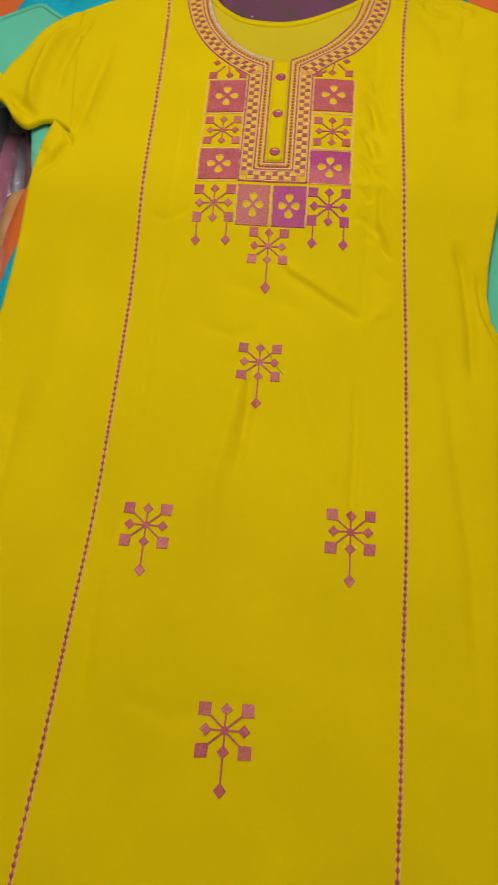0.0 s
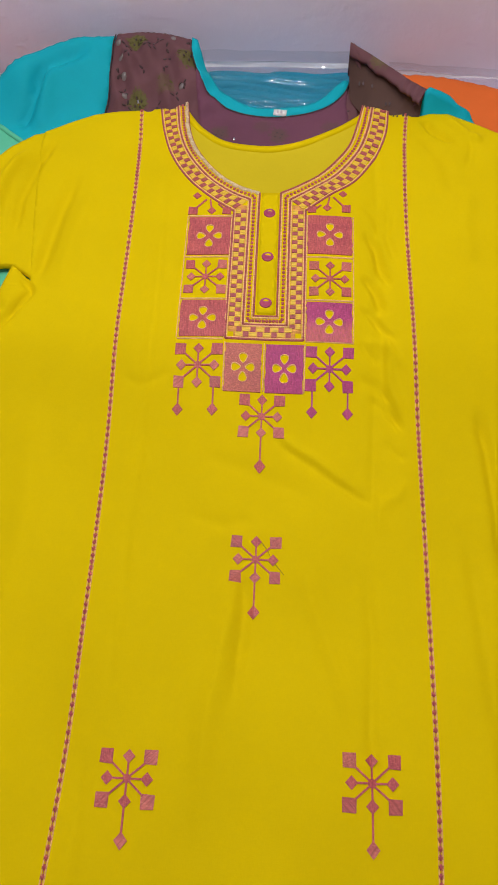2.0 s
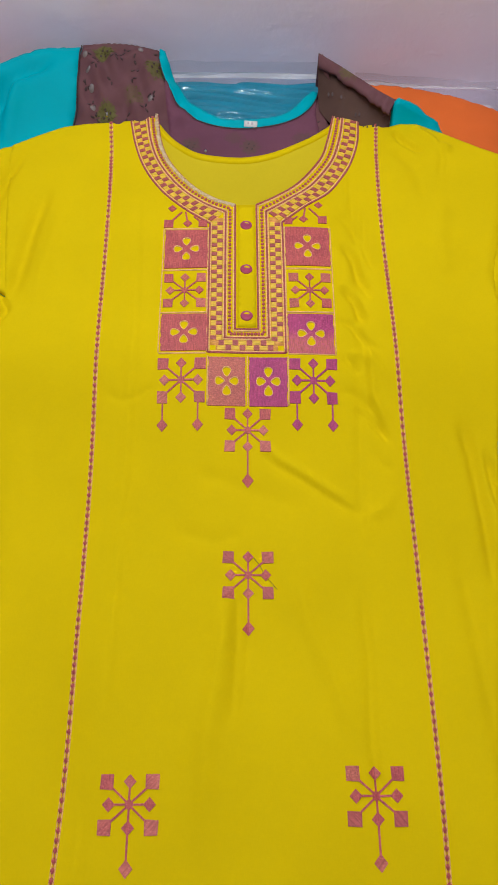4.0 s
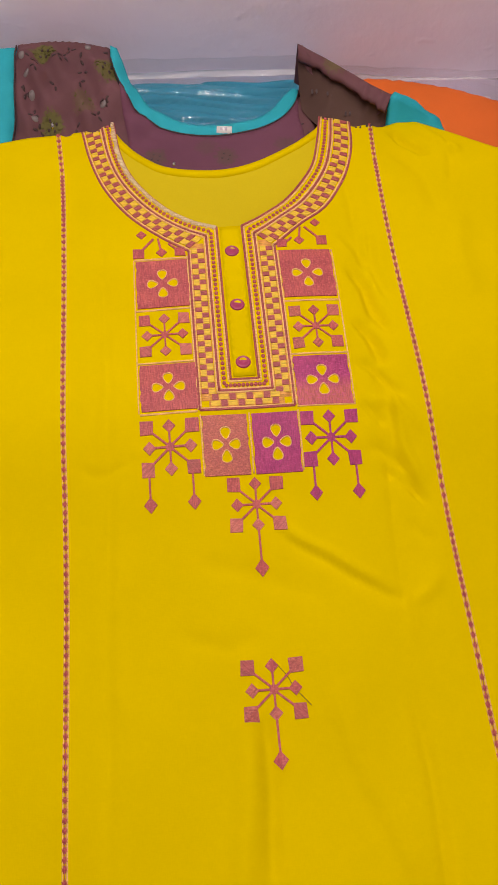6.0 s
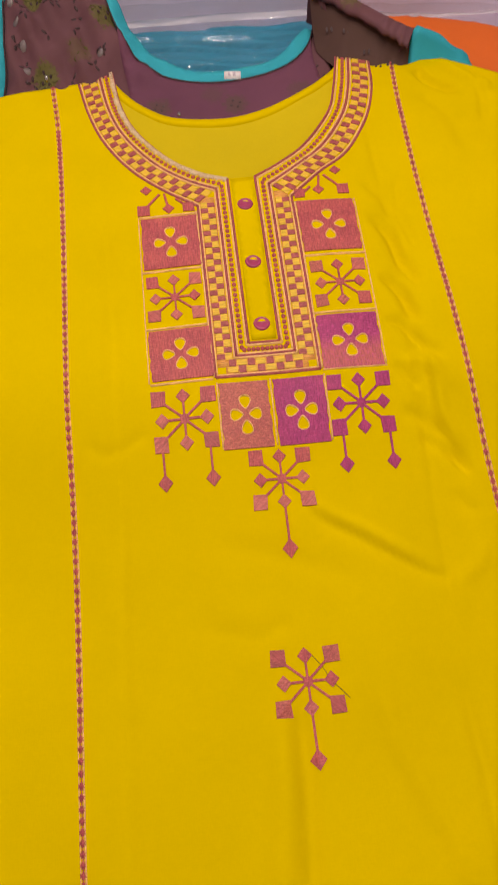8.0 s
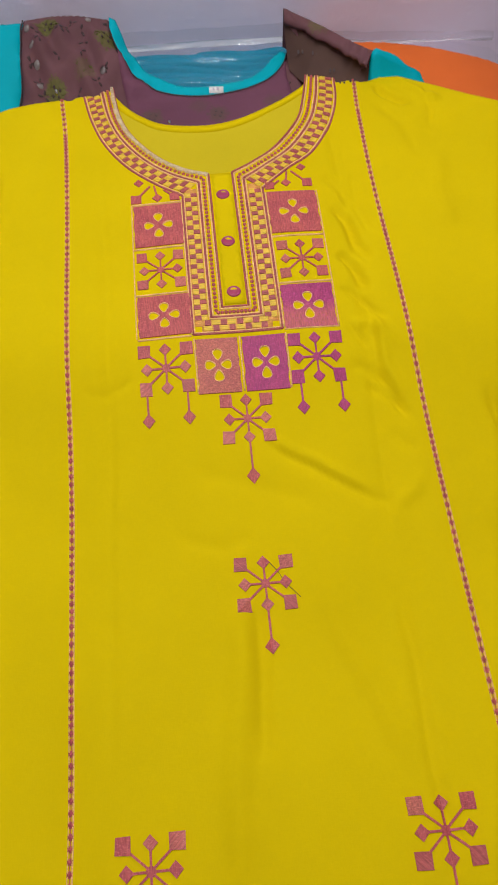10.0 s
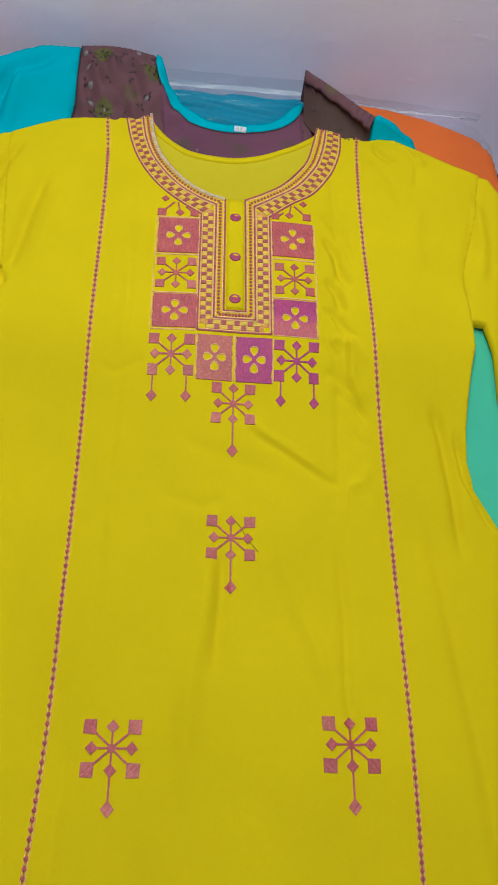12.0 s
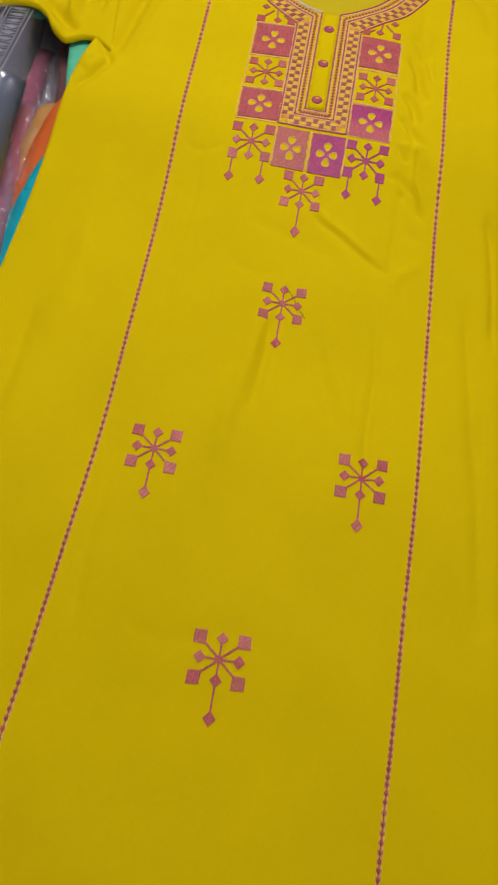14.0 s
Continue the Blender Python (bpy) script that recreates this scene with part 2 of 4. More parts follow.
DARK = thread("dark_brown_thread", (0.055, 0.028, 0.03), (0.04, 0.022, 0.024))
LOOSE = thread("brown_loose_thread", (0.20, 0.115, 0.03), (0.16, 0.09, 0.03))
BLACK = plain("black_print", (0.02, 0.02, 0.022), 0.5)
BUTTON = plain("magenta_button", (0.36, 0.035, 0.11), 0.45)
SEQUIN = plain("silver_sequin", (0.6, 0.62, 0.6), 0.15, 1.0)
SOFT_WHITE = thread("white_thread", (0.27, 0.28, 0.32), (0.20, 0.21, 0.25), flecks=0.3)
WHITE = plain("white_label", (0.75, 0.75, 0.75), 0.6)
WOOD = plain("table_wood", (0.2, 0.11, 0.06), 0.5)
FLOOR = plain("floor_tile", (0.4, 0.37, 0.34), 0.35)
LILAC = plaster("lilac_plaster", (0.86, 0.785, 0.95))
CEIL = plaster("white_plaster", (0.75, 0.75, 0.74))
FILM = film("clear_plastic", 0.015, 1.27, 0.55)
FILM_MOUTH = film("doubled_plastic", 0.05, 1.3, 0.2, 40.0, 0.88)
FILM_SEAM = film("sealed_plastic_edge", 0.42, 1.5, 0.7, 90.0)
FILM_CRINKLE = film("crinkled_plastic", 0.02, 1.7, 0.7, 75.0)

# ---- geometry helpers ----
from mathutils.geometry import delaunay_2d_cdt

KX = -0.062  # the yellow kurta's middle line in the room


def thing(name, base, label, category, group=""):
    ob = new(name)
    ob.location = base
    ob.empty_display_size = 0.05
    bpy.context.view_layer.update()
    return tagged(ob, label, category, group)


def origin_of(ob):
    v = Vector((0, 0, 0))
    while ob is not None:
        v = v + ob.location
        ob = ob.parent
    return v


def part(name, bm, mat, parent=None, label="", smooth=True):
    """One bmesh, given in room coordinates, as one mesh object under a thing or part."""
    if parent is not None:
        bmesh.ops.translate(bm, verts=bm.verts, vec=-origin_of(parent))
    me = bpy.data.meshes.new(name)
    bm.to_mesh(me)
    bm.free()
    me.materials.append(mat)
    if smooth:
        me.polygons.foreach_set("use_smooth", [True] * len(me.polygons))
    ob = new(name, me)
    ob.parent = parent
    if label:
        ob["label"] = label
    return ob


def inside(poly, pts):
    poly = np.asarray(poly)
    x, y = pts[:, 0], pts[:, 1]
    hit = np.zeros(len(pts), bool)
    for (x0, y0), (x1, y1) in zip(poly, np.roll(poly, -1, axis=0)):
        if y0 == y1:
            continue
        cross = ((y0 > y) != (y1 > y)) & (x < (x1 - x0) * (y - y0) / (y1 - y0) + x0)
        hit ^= cross
    return hit


def resample(pts, step, closed=True):
    pts = [tuple(p) for p in pts]
    out = []
    n = len(pts)
    for i in range(n if closed else n - 1):
        a, b = np.array(pts[i]), np.array(pts[(i + 1) % n])
        k = max(1, int(round(np.hypot(*(b - a)) / step)))
        out += [tuple(a + (b - a) * j / k) for j in range(k)]
    if not closed:
        out.append(pts[-1])
    return out


def curve(pts, n=6):
    """A smooth open line through the points."""
    p = [np.array(q, float) for q in pts]
    p = [2 * p[0] - p[1]] + p + [2 * p[-1] - p[-2]]
    out = []
    for i in range(1, len(p) - 2):
        for j in range(n):
            t = j / n
            a, b, c, d = p[i - 1], p[i], p[i + 1], p[i + 2]
            out.append(tuple(0.5 * (2 * b + (c - a) * t + (2 * a - 5 * b + 4 * c - d) * t * t + (3 * b - a - 3 * c + d) * t ** 3)))
    out.append(tuple(p[-2]))
    return out


def dist_line(x, y, pts):
    """Distance to a polyline, and the place along it from 0 to 1."""
    best, where = np.full(x.shape, 1e9), np.zeros(x.shape)
    n = len(pts) - 1
    for i in range(n):
        (ax, ay), (bx, by) = pts[i], pts[i + 1]
        dx, dy = bx - ax, by - ay
        t = np.clip(((x - ax) * dx + (y - ay) * dy) / (dx * dx + dy * dy), 0, 1)
        d = np.hypot(x - ax - t * dx, y - ay - t * dy)
        near = d < best
        best, where = np.where(near, d, best), np.where(near, (i + t) / n, where)
    return best, where


def smooth01(v):
    v = np.clip(v, 0, 1)
    return v * v * (3 - 2 * v)


def triangulate(outline, step, holes=()):
    """Plan points and triangles that fill an outline, about step apart."""
    edge = resample(outline, step)
    nb = len(edge)
    e = np.array(edge)
    lo, hi = e.min(0), e.max(0)
    gx, gy = np.meshgrid(np.arange(lo[0], hi[0], step), np.arange(lo[1], hi[1], step * 0.866))
    gx[1::2] += step / 2
    g = np.stack([gx.ravel(), gy.ravel()], 1)
    g = g[inside(e, g)]
    rings = [edge] + [resample(h, step * 0.5) for h in holes]
    allring = np.concatenate([np.array(r) for r in rings])
    keep = np.ones(len(g), bool)
    for i in range(0, len(g), 2000):
        d = np.hypot(g[i:i + 2000, None, 0] - allring[None, :, 0], g[i:i + 2000, None, 1] - allring[None, :, 1]).min(1)
        keep[i:i + 2000] = d > step * 0.5
    g = g[keep]
    pts, cons = [], []
    for r in rings:
        s = len(pts)
        pts += [Vector(p) for p in r]
        cons += [(s + i, s + (i + 1) % len(r)) for i in range(len(r))]
    pts += [Vector(p) for p in g]
    vs, _, fs, *_ = delaunay_2d_cdt(pts, cons, [list(range(nb))], 1, 1e-7)
    v = np.array([tuple(p) for p in vs])
    tri = np.array([f for f in fs if len(f) == 3])
    mid = v[tri].mean(1)
    ok = inside(e, mid)
    for h in holes:
        ok &= ~inside(np.array(h), mid)
    return v, tri[ok]


def cloth(outline, zf, step=0.006, skirt=0.004, roll=0.002, roll_w=0.006, holes=(), shift=KX):
    """A sheet of cloth over a plan outline, draped to height zf(x, y), with rolled edges that turn down."""
    v, tri = triangulate(outline, step, holes)
    z = zf(v[:, 0], v[:, 1])
    if roll:
        rings = np.array(resample(outline, step * 0.7))
        d = np.concatenate([np.hypot(v[i:i + 2000, None, 0] - rings[None, :, 0], v[i:i + 2000, None, 1] - rings[None, :, 1]).min(1) for i in range(0, len(v), 2000)])
        z = z - roll * (1 - np.clip(d / roll_w, 0, 1)) ** 2
    bm = bmesh.new()
    bv = [bm.verts.new((x + shift, y, h)) for (x, y), h in zip(v, z)]
    for a, b, c in tri:
        f = (bv[a], bv[b], bv[c])
        if len(set(f)) == 3 and bm.faces.get(f) is None:
            bm.faces.new(f)
    bmesh.ops.recalc_face_normals(bm, faces=bm.faces)
    if sum(f.normal.z for f in bm.faces) < 0:
        bmesh.ops.reverse_faces(bm, faces=bm.faces)
    if skirt:
        rim = [e for e in bm.edges if len(e.link_faces) == 1]
        made = bmesh.ops.extrude_edge_only(bm, edges=rim)
        for q in made["geom"]:
            if isinstance(q, bmesh.types.BMVert):
                q.co.z -= skirt
    loose = [q for q in bm.verts if not q.link_faces]
    bmesh.ops.delete(bm, geom=loose, context="VERTS")
    return bm


def box(bm, x0, x1, y0, y1, z0, z1):
    made = bmesh.ops.create_cube(bm, size=1, matrix=Matrix.LocRotScale(((x0 + x1) / 2, (y0 + y1) / 2, (z0 + z1) / 2), None, (x1 - x0, y1 - y0, z1 - z0)))
    return made["verts"]


def block(name, x0, x1, y0, y1, z0, z1, mat, parent=None, bevel=0.0, label=""):
    bm = bmesh.new()
    box(bm, x0, x1, y0, y1, z0, z1)
    if bevel:
        bmesh.ops.bevel(bm, geom=list(bm.edges), offset=bevel, segments=2, affect="EDGES", profile=0.5)
    return part(name, bm, mat, parent, label, smooth=False)


# ---- the heap's height: flat at the hem, rising on to the parcels under the chest ----
YS = [-0.6, -0.2, 0.03, 0.14, 0.26, 0.40, 0.447, 0.52, 0.585, 0.65, 0.70, 0.76, 0.82, 0.90, 0.97, 1.2]
ZS = [0.652, 0.656, 0.661, 0.668, 0.6765, 0.684, 0.688, 0.699, 0.714, 0.736, 0.743, 0.749, 0.755, 0.760, 0.758, 0.757]
_fy = np.linspace(-0.6, 1.2, 361)
_fz = np.convolve(np.pad(np.interp(_fy, YS, ZS), 8, mode="edge"), np.hanning(17) / np.hanning(17).sum(), mode="valid")


def heap(x, y):
    z = np.interp(y, _fy, _fz)
    low = 0.655 + 0.0 * x
    side = smooth01((np.abs(x) - 0.38) / 0.2)
    return z + (np.minimum(low, z) - z) * side * 0.75


# creases of the yellow kurta: line, height, half width
CREASES = [
    ([(0.012, 0.5636), (0.029, 0.5494), (0.049, 0.5378), (0.0735, 0.5207), (0.097, 0.5066), (0.117, 0.5025)], -0.0016, 0.0062),
    ([(0.016, 0.5690), (0.032, 0.5550), (0.052, 0.5440), (0.0765, 0.5275), (0.100, 0.5135)], 0.0013, 0.0075),
    ([(0.1162, 0.690), (0.1165, 0.655), (0.1172, 0.6145), (0.1327, 0.5804), (0.1386, 0.5714)], -0.0021, 0.006),
    ([(0.1225, 0.675), (0.1235, 0.620), (0.1375, 0.588)], 0.0017, 0.008),
    ([(0.095, 0.662), (0.104, 0.648), (0.112, 0.640)], -0.0018, 0.006),
    ([(0.120, 0.565), (0.128, 0.552), (0.140, 0.545)], -0.0012, 0.006),
    ([(0.100, 0.80), (0.112, 0.772), (0.118, 0.745), (0.128, 0.72)], -0.0034, 0.009),
    ([(0.098, 0.74), (0.112, 0.716), (0.120, 0.69)], -0.0032, 0.008),
    ([(0.105, 0.607), (0.118, 0.596), (0.136, 0.578)], -0.0018, 0.006),
    ([(0.094, 0.700), (0.106, 0.690), (0.120, 0.672), (0.134, 0.660)], -0.0022, 0.0065),
    ([(0.128, 0.84), (0.124, 0.79), (0.134, 0.75)], -0.0018, 0.007),
    ([(0.118, 0.96), (0.114, 0.88), (0.116, 0.80), (0.112, 0.72), (0.107, 0.50), (0.11, 0.42)], -0.0012, 0.007),
    ([(-0.021, 0.44), (-0.021, 0.394), (-0.028, 0.35), (-0.035, 0.30), (-0.034, 0.2)], 0.0022, 0.016),
    ([(-0.007, 0.44), (-0.008, 0.38), (-0.014, 0.31)], -0.0022, 0.010),
    ([(-0.115, 0.88), (-0.112, 0.70), (-0.116, 0.52), (-0.120, 0.30)], -0.0011, 0.008),
    ([(-0.139, 0.622), (-0.122, 0.612), (-0.102, 0.619), (-0.088, 0.628)], -0.0008, 0.007),
    ([(0.040, 0.46), (0.055, 0.40), (0.075, 0.35), (0.09, 0.30)], 0.0018, 0.014),
    ([(0.10, 0.45), (0.105, 0.38), (0.102, 0.30), (0.108, 0.24)], -0.0018, 0.008),
    ([(-0.07, 0.49), (-0.03, 0.478), (0.0, 0.487)], -0.0007, 0.012),
    ([(-0.10, 0.10), (-0.05, 0.085), (0.03, 0.11)], -0.0006, 0.016),
    ([(-0.13, 0.29), (-0.135, 0.18), (-0.13, 0.06)], -0.0014, 0.012),
    ([(0.172, 0.968), (0.180, 0.948), (0.205, 0.925)], -0.0036, 0.009),
    ([(0.190, 0.975), (0.215, 0.945), (0.235, 0.925)], 0.003, 0.012),
    ([(0.222, 0.955), (0.222, 0.92), (0.214, 0.88)], -0.0015, 0.006),
    ([(0.205, 0.60), (0.215, 0.56), (0.222, 0.50), (0.224, 0.42)], -0.0035, 0.010),
    ([(0.228, 0.57), (0.236, 0.52), (0.262, 0.455)], -0.004, 0.006),
    ([(0.19, 0.50), (0.20, 0.40), (0.215, 0.25), (0.22, 0.1)], -0.0022, 0.014),
    ([(0.25, 0.40), (0.255, 0.28), (0.262, 0.12)], -0.0025, 0.012),
    ([(0.216, 0.86), (0.205, 0.80), (0.21, 0.75)], 0.0018, 0.016),
    ([(-0.262, 0.737), (-0.2500, 0.7240), (-0.2420, 0.7120), (-0.2405, 0.7065), (-0.2470, 0.6960), (-0.2600, 0.6770), (-0.281, 0.6510)], -0.0042, 0.0062),
    ([(-0.258, 0.715), (-0.258, 0.700), (-0.268, 0.690)], 0.0016, 0.018),
    ([(-0.240, 0.71), (-0.232, 0.76), (-0.226, 0.81), (-0.212, 0.88)], -0.0040, 0.014),
    ([(-0.214, 0.70), (-0.206, 0.78), (-0.19, 0.86)], 0.0015, 0.016),
    ([(-0.22, 0.60), (-0.215, 0.45), (-0.23, 0.30)], 0.002, 0.025),
    ([(-0.25, 0.45), (-0.25, 0.30), (-0.27, 0.10)], -0.0018, 0.014),
    ([(-0.245, 0.925), (-0.262, 0.88), (-0.272, 0.83), (-0.270, 0.77)], -0.0034, 0.009),
    ([(-0.270, 0.91), (-0.292, 0.86), (-0.30, 0.80), (-0.298, 0.75)], 0.006, 0.013),
    ([(-0.285, 0.745), (-0.312, 0.765), (-0.336, 0.79)], -0.004, 0.010),
    ([(-0.30, 0.735), (-0.318, 0.75), (-0.33, 0.765)], 0.003, 0.009),
    ([(0.298, 0.917), (0.277, 0.83), (0.257, 0.757), (0.262, 0.715)], -0.0014, 0.009),
    ([(0.285, 0.88), (0.285, 0.80), (0.275, 0.74)], 0.003, 0.012),
    ([(0.100, 0.835), (0.112, 0.815), (0.120, 0.79)], -0.0016, 0.010),
    ([(0.096, 0.655), (0.112, 0.662), (0.128, 0.650), (0.142, 0.628)], 0.0014, 0.008),
    ([(0.092, 0.625), (0.110, 0.618), (0.124, 0.602)], -0.0015, 0.008),
    ([(0.140, 0.53), (0.130, 0.51), (0.112, 0.50), (0.109, 0.46)], 0.0013, 0.010),
    ([(-0.06, 0.545), (-0.02, 0.535), (0.02, 0.52), (0.06, 0.505)], -0.0008, 0.016),
    ([(0.165, 0.94), (0.19, 0.90), (0.20, 0.84)], -0.0018, 0.016),
    ([(-0.10, 0.56), (-0.115, 0.50), (-0.112, 0.42)], 0.0010, 0.016),
]


def yellow_z(x, y):
    x, y = np.asarray(x, float), np.asarray(y, float)
    z = heap(x, y)
    for pts, amp, w in CREASES:
        lo, hi = np.min(pts, 0) - 3 * w, np.max(pts, 0) + 3 * w
        m = (x > lo[0]) & (x < hi[0]) & (y > lo[1]) & (y < hi[1])
        if m.any():
            d, s = dist_line(x[m], y[m], pts)
            taper = smooth01(np.minimum(s, 1 - s) / 0.22)
            z[m] += 1.9 * amp * taper * np.exp(-(d / (0.55 * w)) ** 2)
    z = z + 0.0018 * np.sin(23 * x + 9 * y) * np.sin(17 * y - 6 * x + 1.0) + 0.0006 * np.sin(61 * x + 1.3) * np.sin(7 * y)
    return z


def drape(polys, zf=yellow_z, lift=0.0003, thick=0.0006, bm=None):
    """Pieces of stitching laid on the cloth with their own thickness: plan polygons, or ribbons given by their two edges."""
    bm = bm or bmesh.new()

    def heights(q):
        q = np.asarray(q)
        return zf(q[:, 0], q[:, 1])

    for q in polys:
        if isinstance(q, dict):
            za, zb = heights(q["a"]), heights(q["b"])
            at, al, bt, bl = [], [], [], []
            for side, zz, tops, lows in ((q["a"], za, at, al), (q["b"], zb, bt, bl)):
                for (x, y), h in zip(side, zz):
                    tops.append(bm.verts.new((x + KX, y, h + lift + thick)))
                    lows.append(bm.verts.new((x + KX, y, h - 0.0006)))
            for i in range(len(at) - 1):
                bm.faces.new((bt[i], bt[i + 1], at[i + 1], at[i]))
                bm.faces.new((at[i], at[i + 1], al[i + 1], al[i]))
                bm.faces.new((bl[i], bl[i + 1], bt[i + 1], bt[i]))
            bm.faces.new((bl[0], bt[0], at[0], al[0]))
            bm.faces.new((al[-1], at[-1], bt[-1], bl[-1]))
            continue
        z = heights(q)
        top = [bm.verts.new((x + KX, y, z[k] + lift + thick)) for k, (x, y) in enumerate(q)]
        low = [bm.verts.new((x + KX, y, z[k] - 0.0006)) for k, (x, y) in enumerate(q)]
        area = sum(q[k][0] * q[(k + 1) % len(q)][1] - q[(k + 1) % len(q)][0] * q[k][1] for k in range(len(q)))
        mx, my = sum(p[0] for p in q) / len(q), sum(p[1] for p in q) / len(q)
        hub = bm.verts.new((mx + KX, my, float(zf(np.array([mx]), np.array([my]))[0]) + lift + thick))
        for k in range(len(q)):
            f = (hub, top[k], top[(k + 1) % len(q)])
            bm.faces.new(f if area > 0 else f[::-1])
        for k in range(len(q)):
            j = (k + 1) % len(q)
            f = (low[k], low[j], top[j], top[k])
            bm.faces.new(f if area > 0 else f[::-1])
    return bm


def strip(pts, w):
    """A ribbon along a line, of that width."""
    p = np.array(pts)
    d = np.gradient(p, axis=0)
    d /= np.maximum(np.hypot(d[:, 0], d[:, 1]), 1e-9)[:, None]
    nrm = np.stack([-d[:, 1], d[:, 0]], 1) * w / 2
    return [{"a": p + nrm, "b": p - nrm}]


def line(a, b, w, step=0.005):
    return strip(resample([a, b], step, closed=False), w)


rnd = random.Random(4)


def square(cx, cy, r, ry=None):
    ry = ry or r
    j = lambda: rnd.uniform(-0.0005, 0.0005)
    return [(cx - r + j(), cy - ry + j()), (cx + r + j(), cy - ry + j()), (cx + r + j(), cy + ry + j()), (cx - r + j(), cy + ry + j())]


def diamond(cx, cy, rx, ry=None):
    ry = ry or rx
    return [(cx - rx, cy), (cx, cy - ry), (cx + rx, cy), (cx, cy + ry)]


def disc(cx, cy, r, n=12):
    return [(cx + r * math.cos(2 * math.pi * k / n), cy + r * math.sin(2 * math.pi * k / n)) for k in range(n)]


# ---- the room ----
WY = 1.10
for nm, b in (("wall_north", (-1.9, 1.9, WY, WY + 0.12, 0, 2.75)), ("wall_south", (-1.9, 1.9, -2.42, -2.3, 0, 2.75)), ("wall_east", (1.9, 2.02, -2.42, WY + 0.12, 0, 2.75)), ("wall_west", (-2.02, -1.9, -2.42, WY + 0.12, 0, 2.75))):
    tagged(block(nm, *b, LILAC), "lilac painted plaster wall, slightly uneven", "wall", kind="structure")
tagged(block("ceiling", -2.02, 2.02, -2.42, WY + 0.12, 2.75, 2.85, CEIL), "plain white plaster ceiling", "ceiling", kind="structure")
tagged(block("floor", -2.02, 2.02, -2.42, WY + 0.12, -0.1, 0, FLOOR), "plain light tiled floor", "floor", kind="structure")

# ---- the table under the clothes ----
table = thing("display_table", (0, 0.2, 0), "plain wooden table under the heap of clothes", "table")
block("tabletop", -1.0, 1.0, -0.75, 1.095, 0.59, 0.625, WOOD, table, 0.006)
for lx in (-0.95, 0.89):
    for ly in (-0.7, 1.02):
        block("leg", lx, lx + 0.06, ly, ly + 0.06, 0, 0.59, WOOD, table, 0.004)
tcloth = part("table_cloth", cloth([(-1.02, -0.78), (1.02, -0.78), (1.02, 1.096), (-1.02, 1.096)], lambda x, y: 0.634 + 0.002 * np.sin(9 * x + 3 * y) * np.sin(7 * y), 0.04, 0.008, 0, shift=0.0), SHEET)
tagged(tcloth, "off-white cotton cloth spread over the table", "tablecloth")

# ---- the yellow kurta ----
kurta = thing("yellow_kurta", (KX, 0.4, 0.655), "bright yellow kurta with mauve embroidery spread out on other clothes", "kurta", "kurtas laid in a heap")

NECK_IN_L = [(-0.101, 0.989), (-0.0945, 0.940), (-0.082, 0.904), (-0.058, 0.871), (-0.033, 0.852), (-0.0105, 0.843)]
NECK_IN_R = [(0.102, 0.986), (0.0935, 0.946), (0.083, 0.912), (0.057, 0.875), (0.032, 0.855), (0.011, 0.843)]
NECK_OUT_L = [(-0.132, 0.976), (-0.124, 0.934), (-0.112, 0.896), (-0.092, 0.863), (-0.066, 0.837), (-0.038, 0.816)]
NECK_OUT_R = [(0.132, 0.979), (0.128, 0.940), (0.116, 0.902), (0.093, 0.864), (0.066, 0.842), (0.039, 0.817)]
NECK_BACK = [(-0.1045, 0.992), (-0.0985, 0.975), (-0.085, 0.9524), (-0.07, 0.9364), (-0.054, 0.926), (-0.028, 0.921), (0.004, 0.92), (0.036, 0.928), (0.068, 0.948), (0.088, 0.9652), (0.0985, 0.976), (0.1045, 0.99)]

SEAM_L = curve([(-0.262, 0.934), (-0.262, 0.90), (-0.252, 0.80), (-0.243, 0.722)], 4)
SEAM_R = curve([(0.298, 0.917), (0.279, 0.83), (0.258, 0.757), (0.258, 0.692)], 4)
SIDE_L = [(-0.2646, 0.7395), (-0.2723, 0.711), (-0.2775, 0.680), (-0.2805, 0.646), (-0.2825, 0.60), (-0.285, 0.548), (-0.288, 0.502), (-0.294, 0.425), (-0.305, 0.30), (-0.325, 0.10), (-0.345, -0.15), (-0.36, -0.40)]
SIDE_R = [(0.34, -0.40), (0.33, -0.15), (0.325, 0.10), (0.312, 0.30), (0.292, 0.405), (0.262, 0.468), (0.244, 0.508), (0.239, 0.535), (0.241, 0.57), (0.246, 0.605), (0.251, 0.634), (0.257, 0.658)]
SHOULDER_L = [(-0.130, 0.978), (-0.155, 0.974), (-0.183, 0.971), (-0.208, 0.965), (-0.233, 0.952)]
SHOULDER_R = [(0.268, 0.934), (0.231, 0.959), (0.200, 0.977), (0.180, 0.977), (0.166, 0.971), (0.153, 0.973), (0.128, 0.981)]
front = (curve(NECK_IN_L, 4) + curve(NECK_IN_R, 4)[::-1] + SHOULDER_R[::-1] + SEAM_R + SIDE_R[::-1] + SIDE_L[::-1] + SEAM_L[::-1] + SHOULDER_L[::-1])
part("front_panel", cloth(front, yellow_z, 0.0034, 0.006, 0.0002, 0.004), YELLOW, kurta)

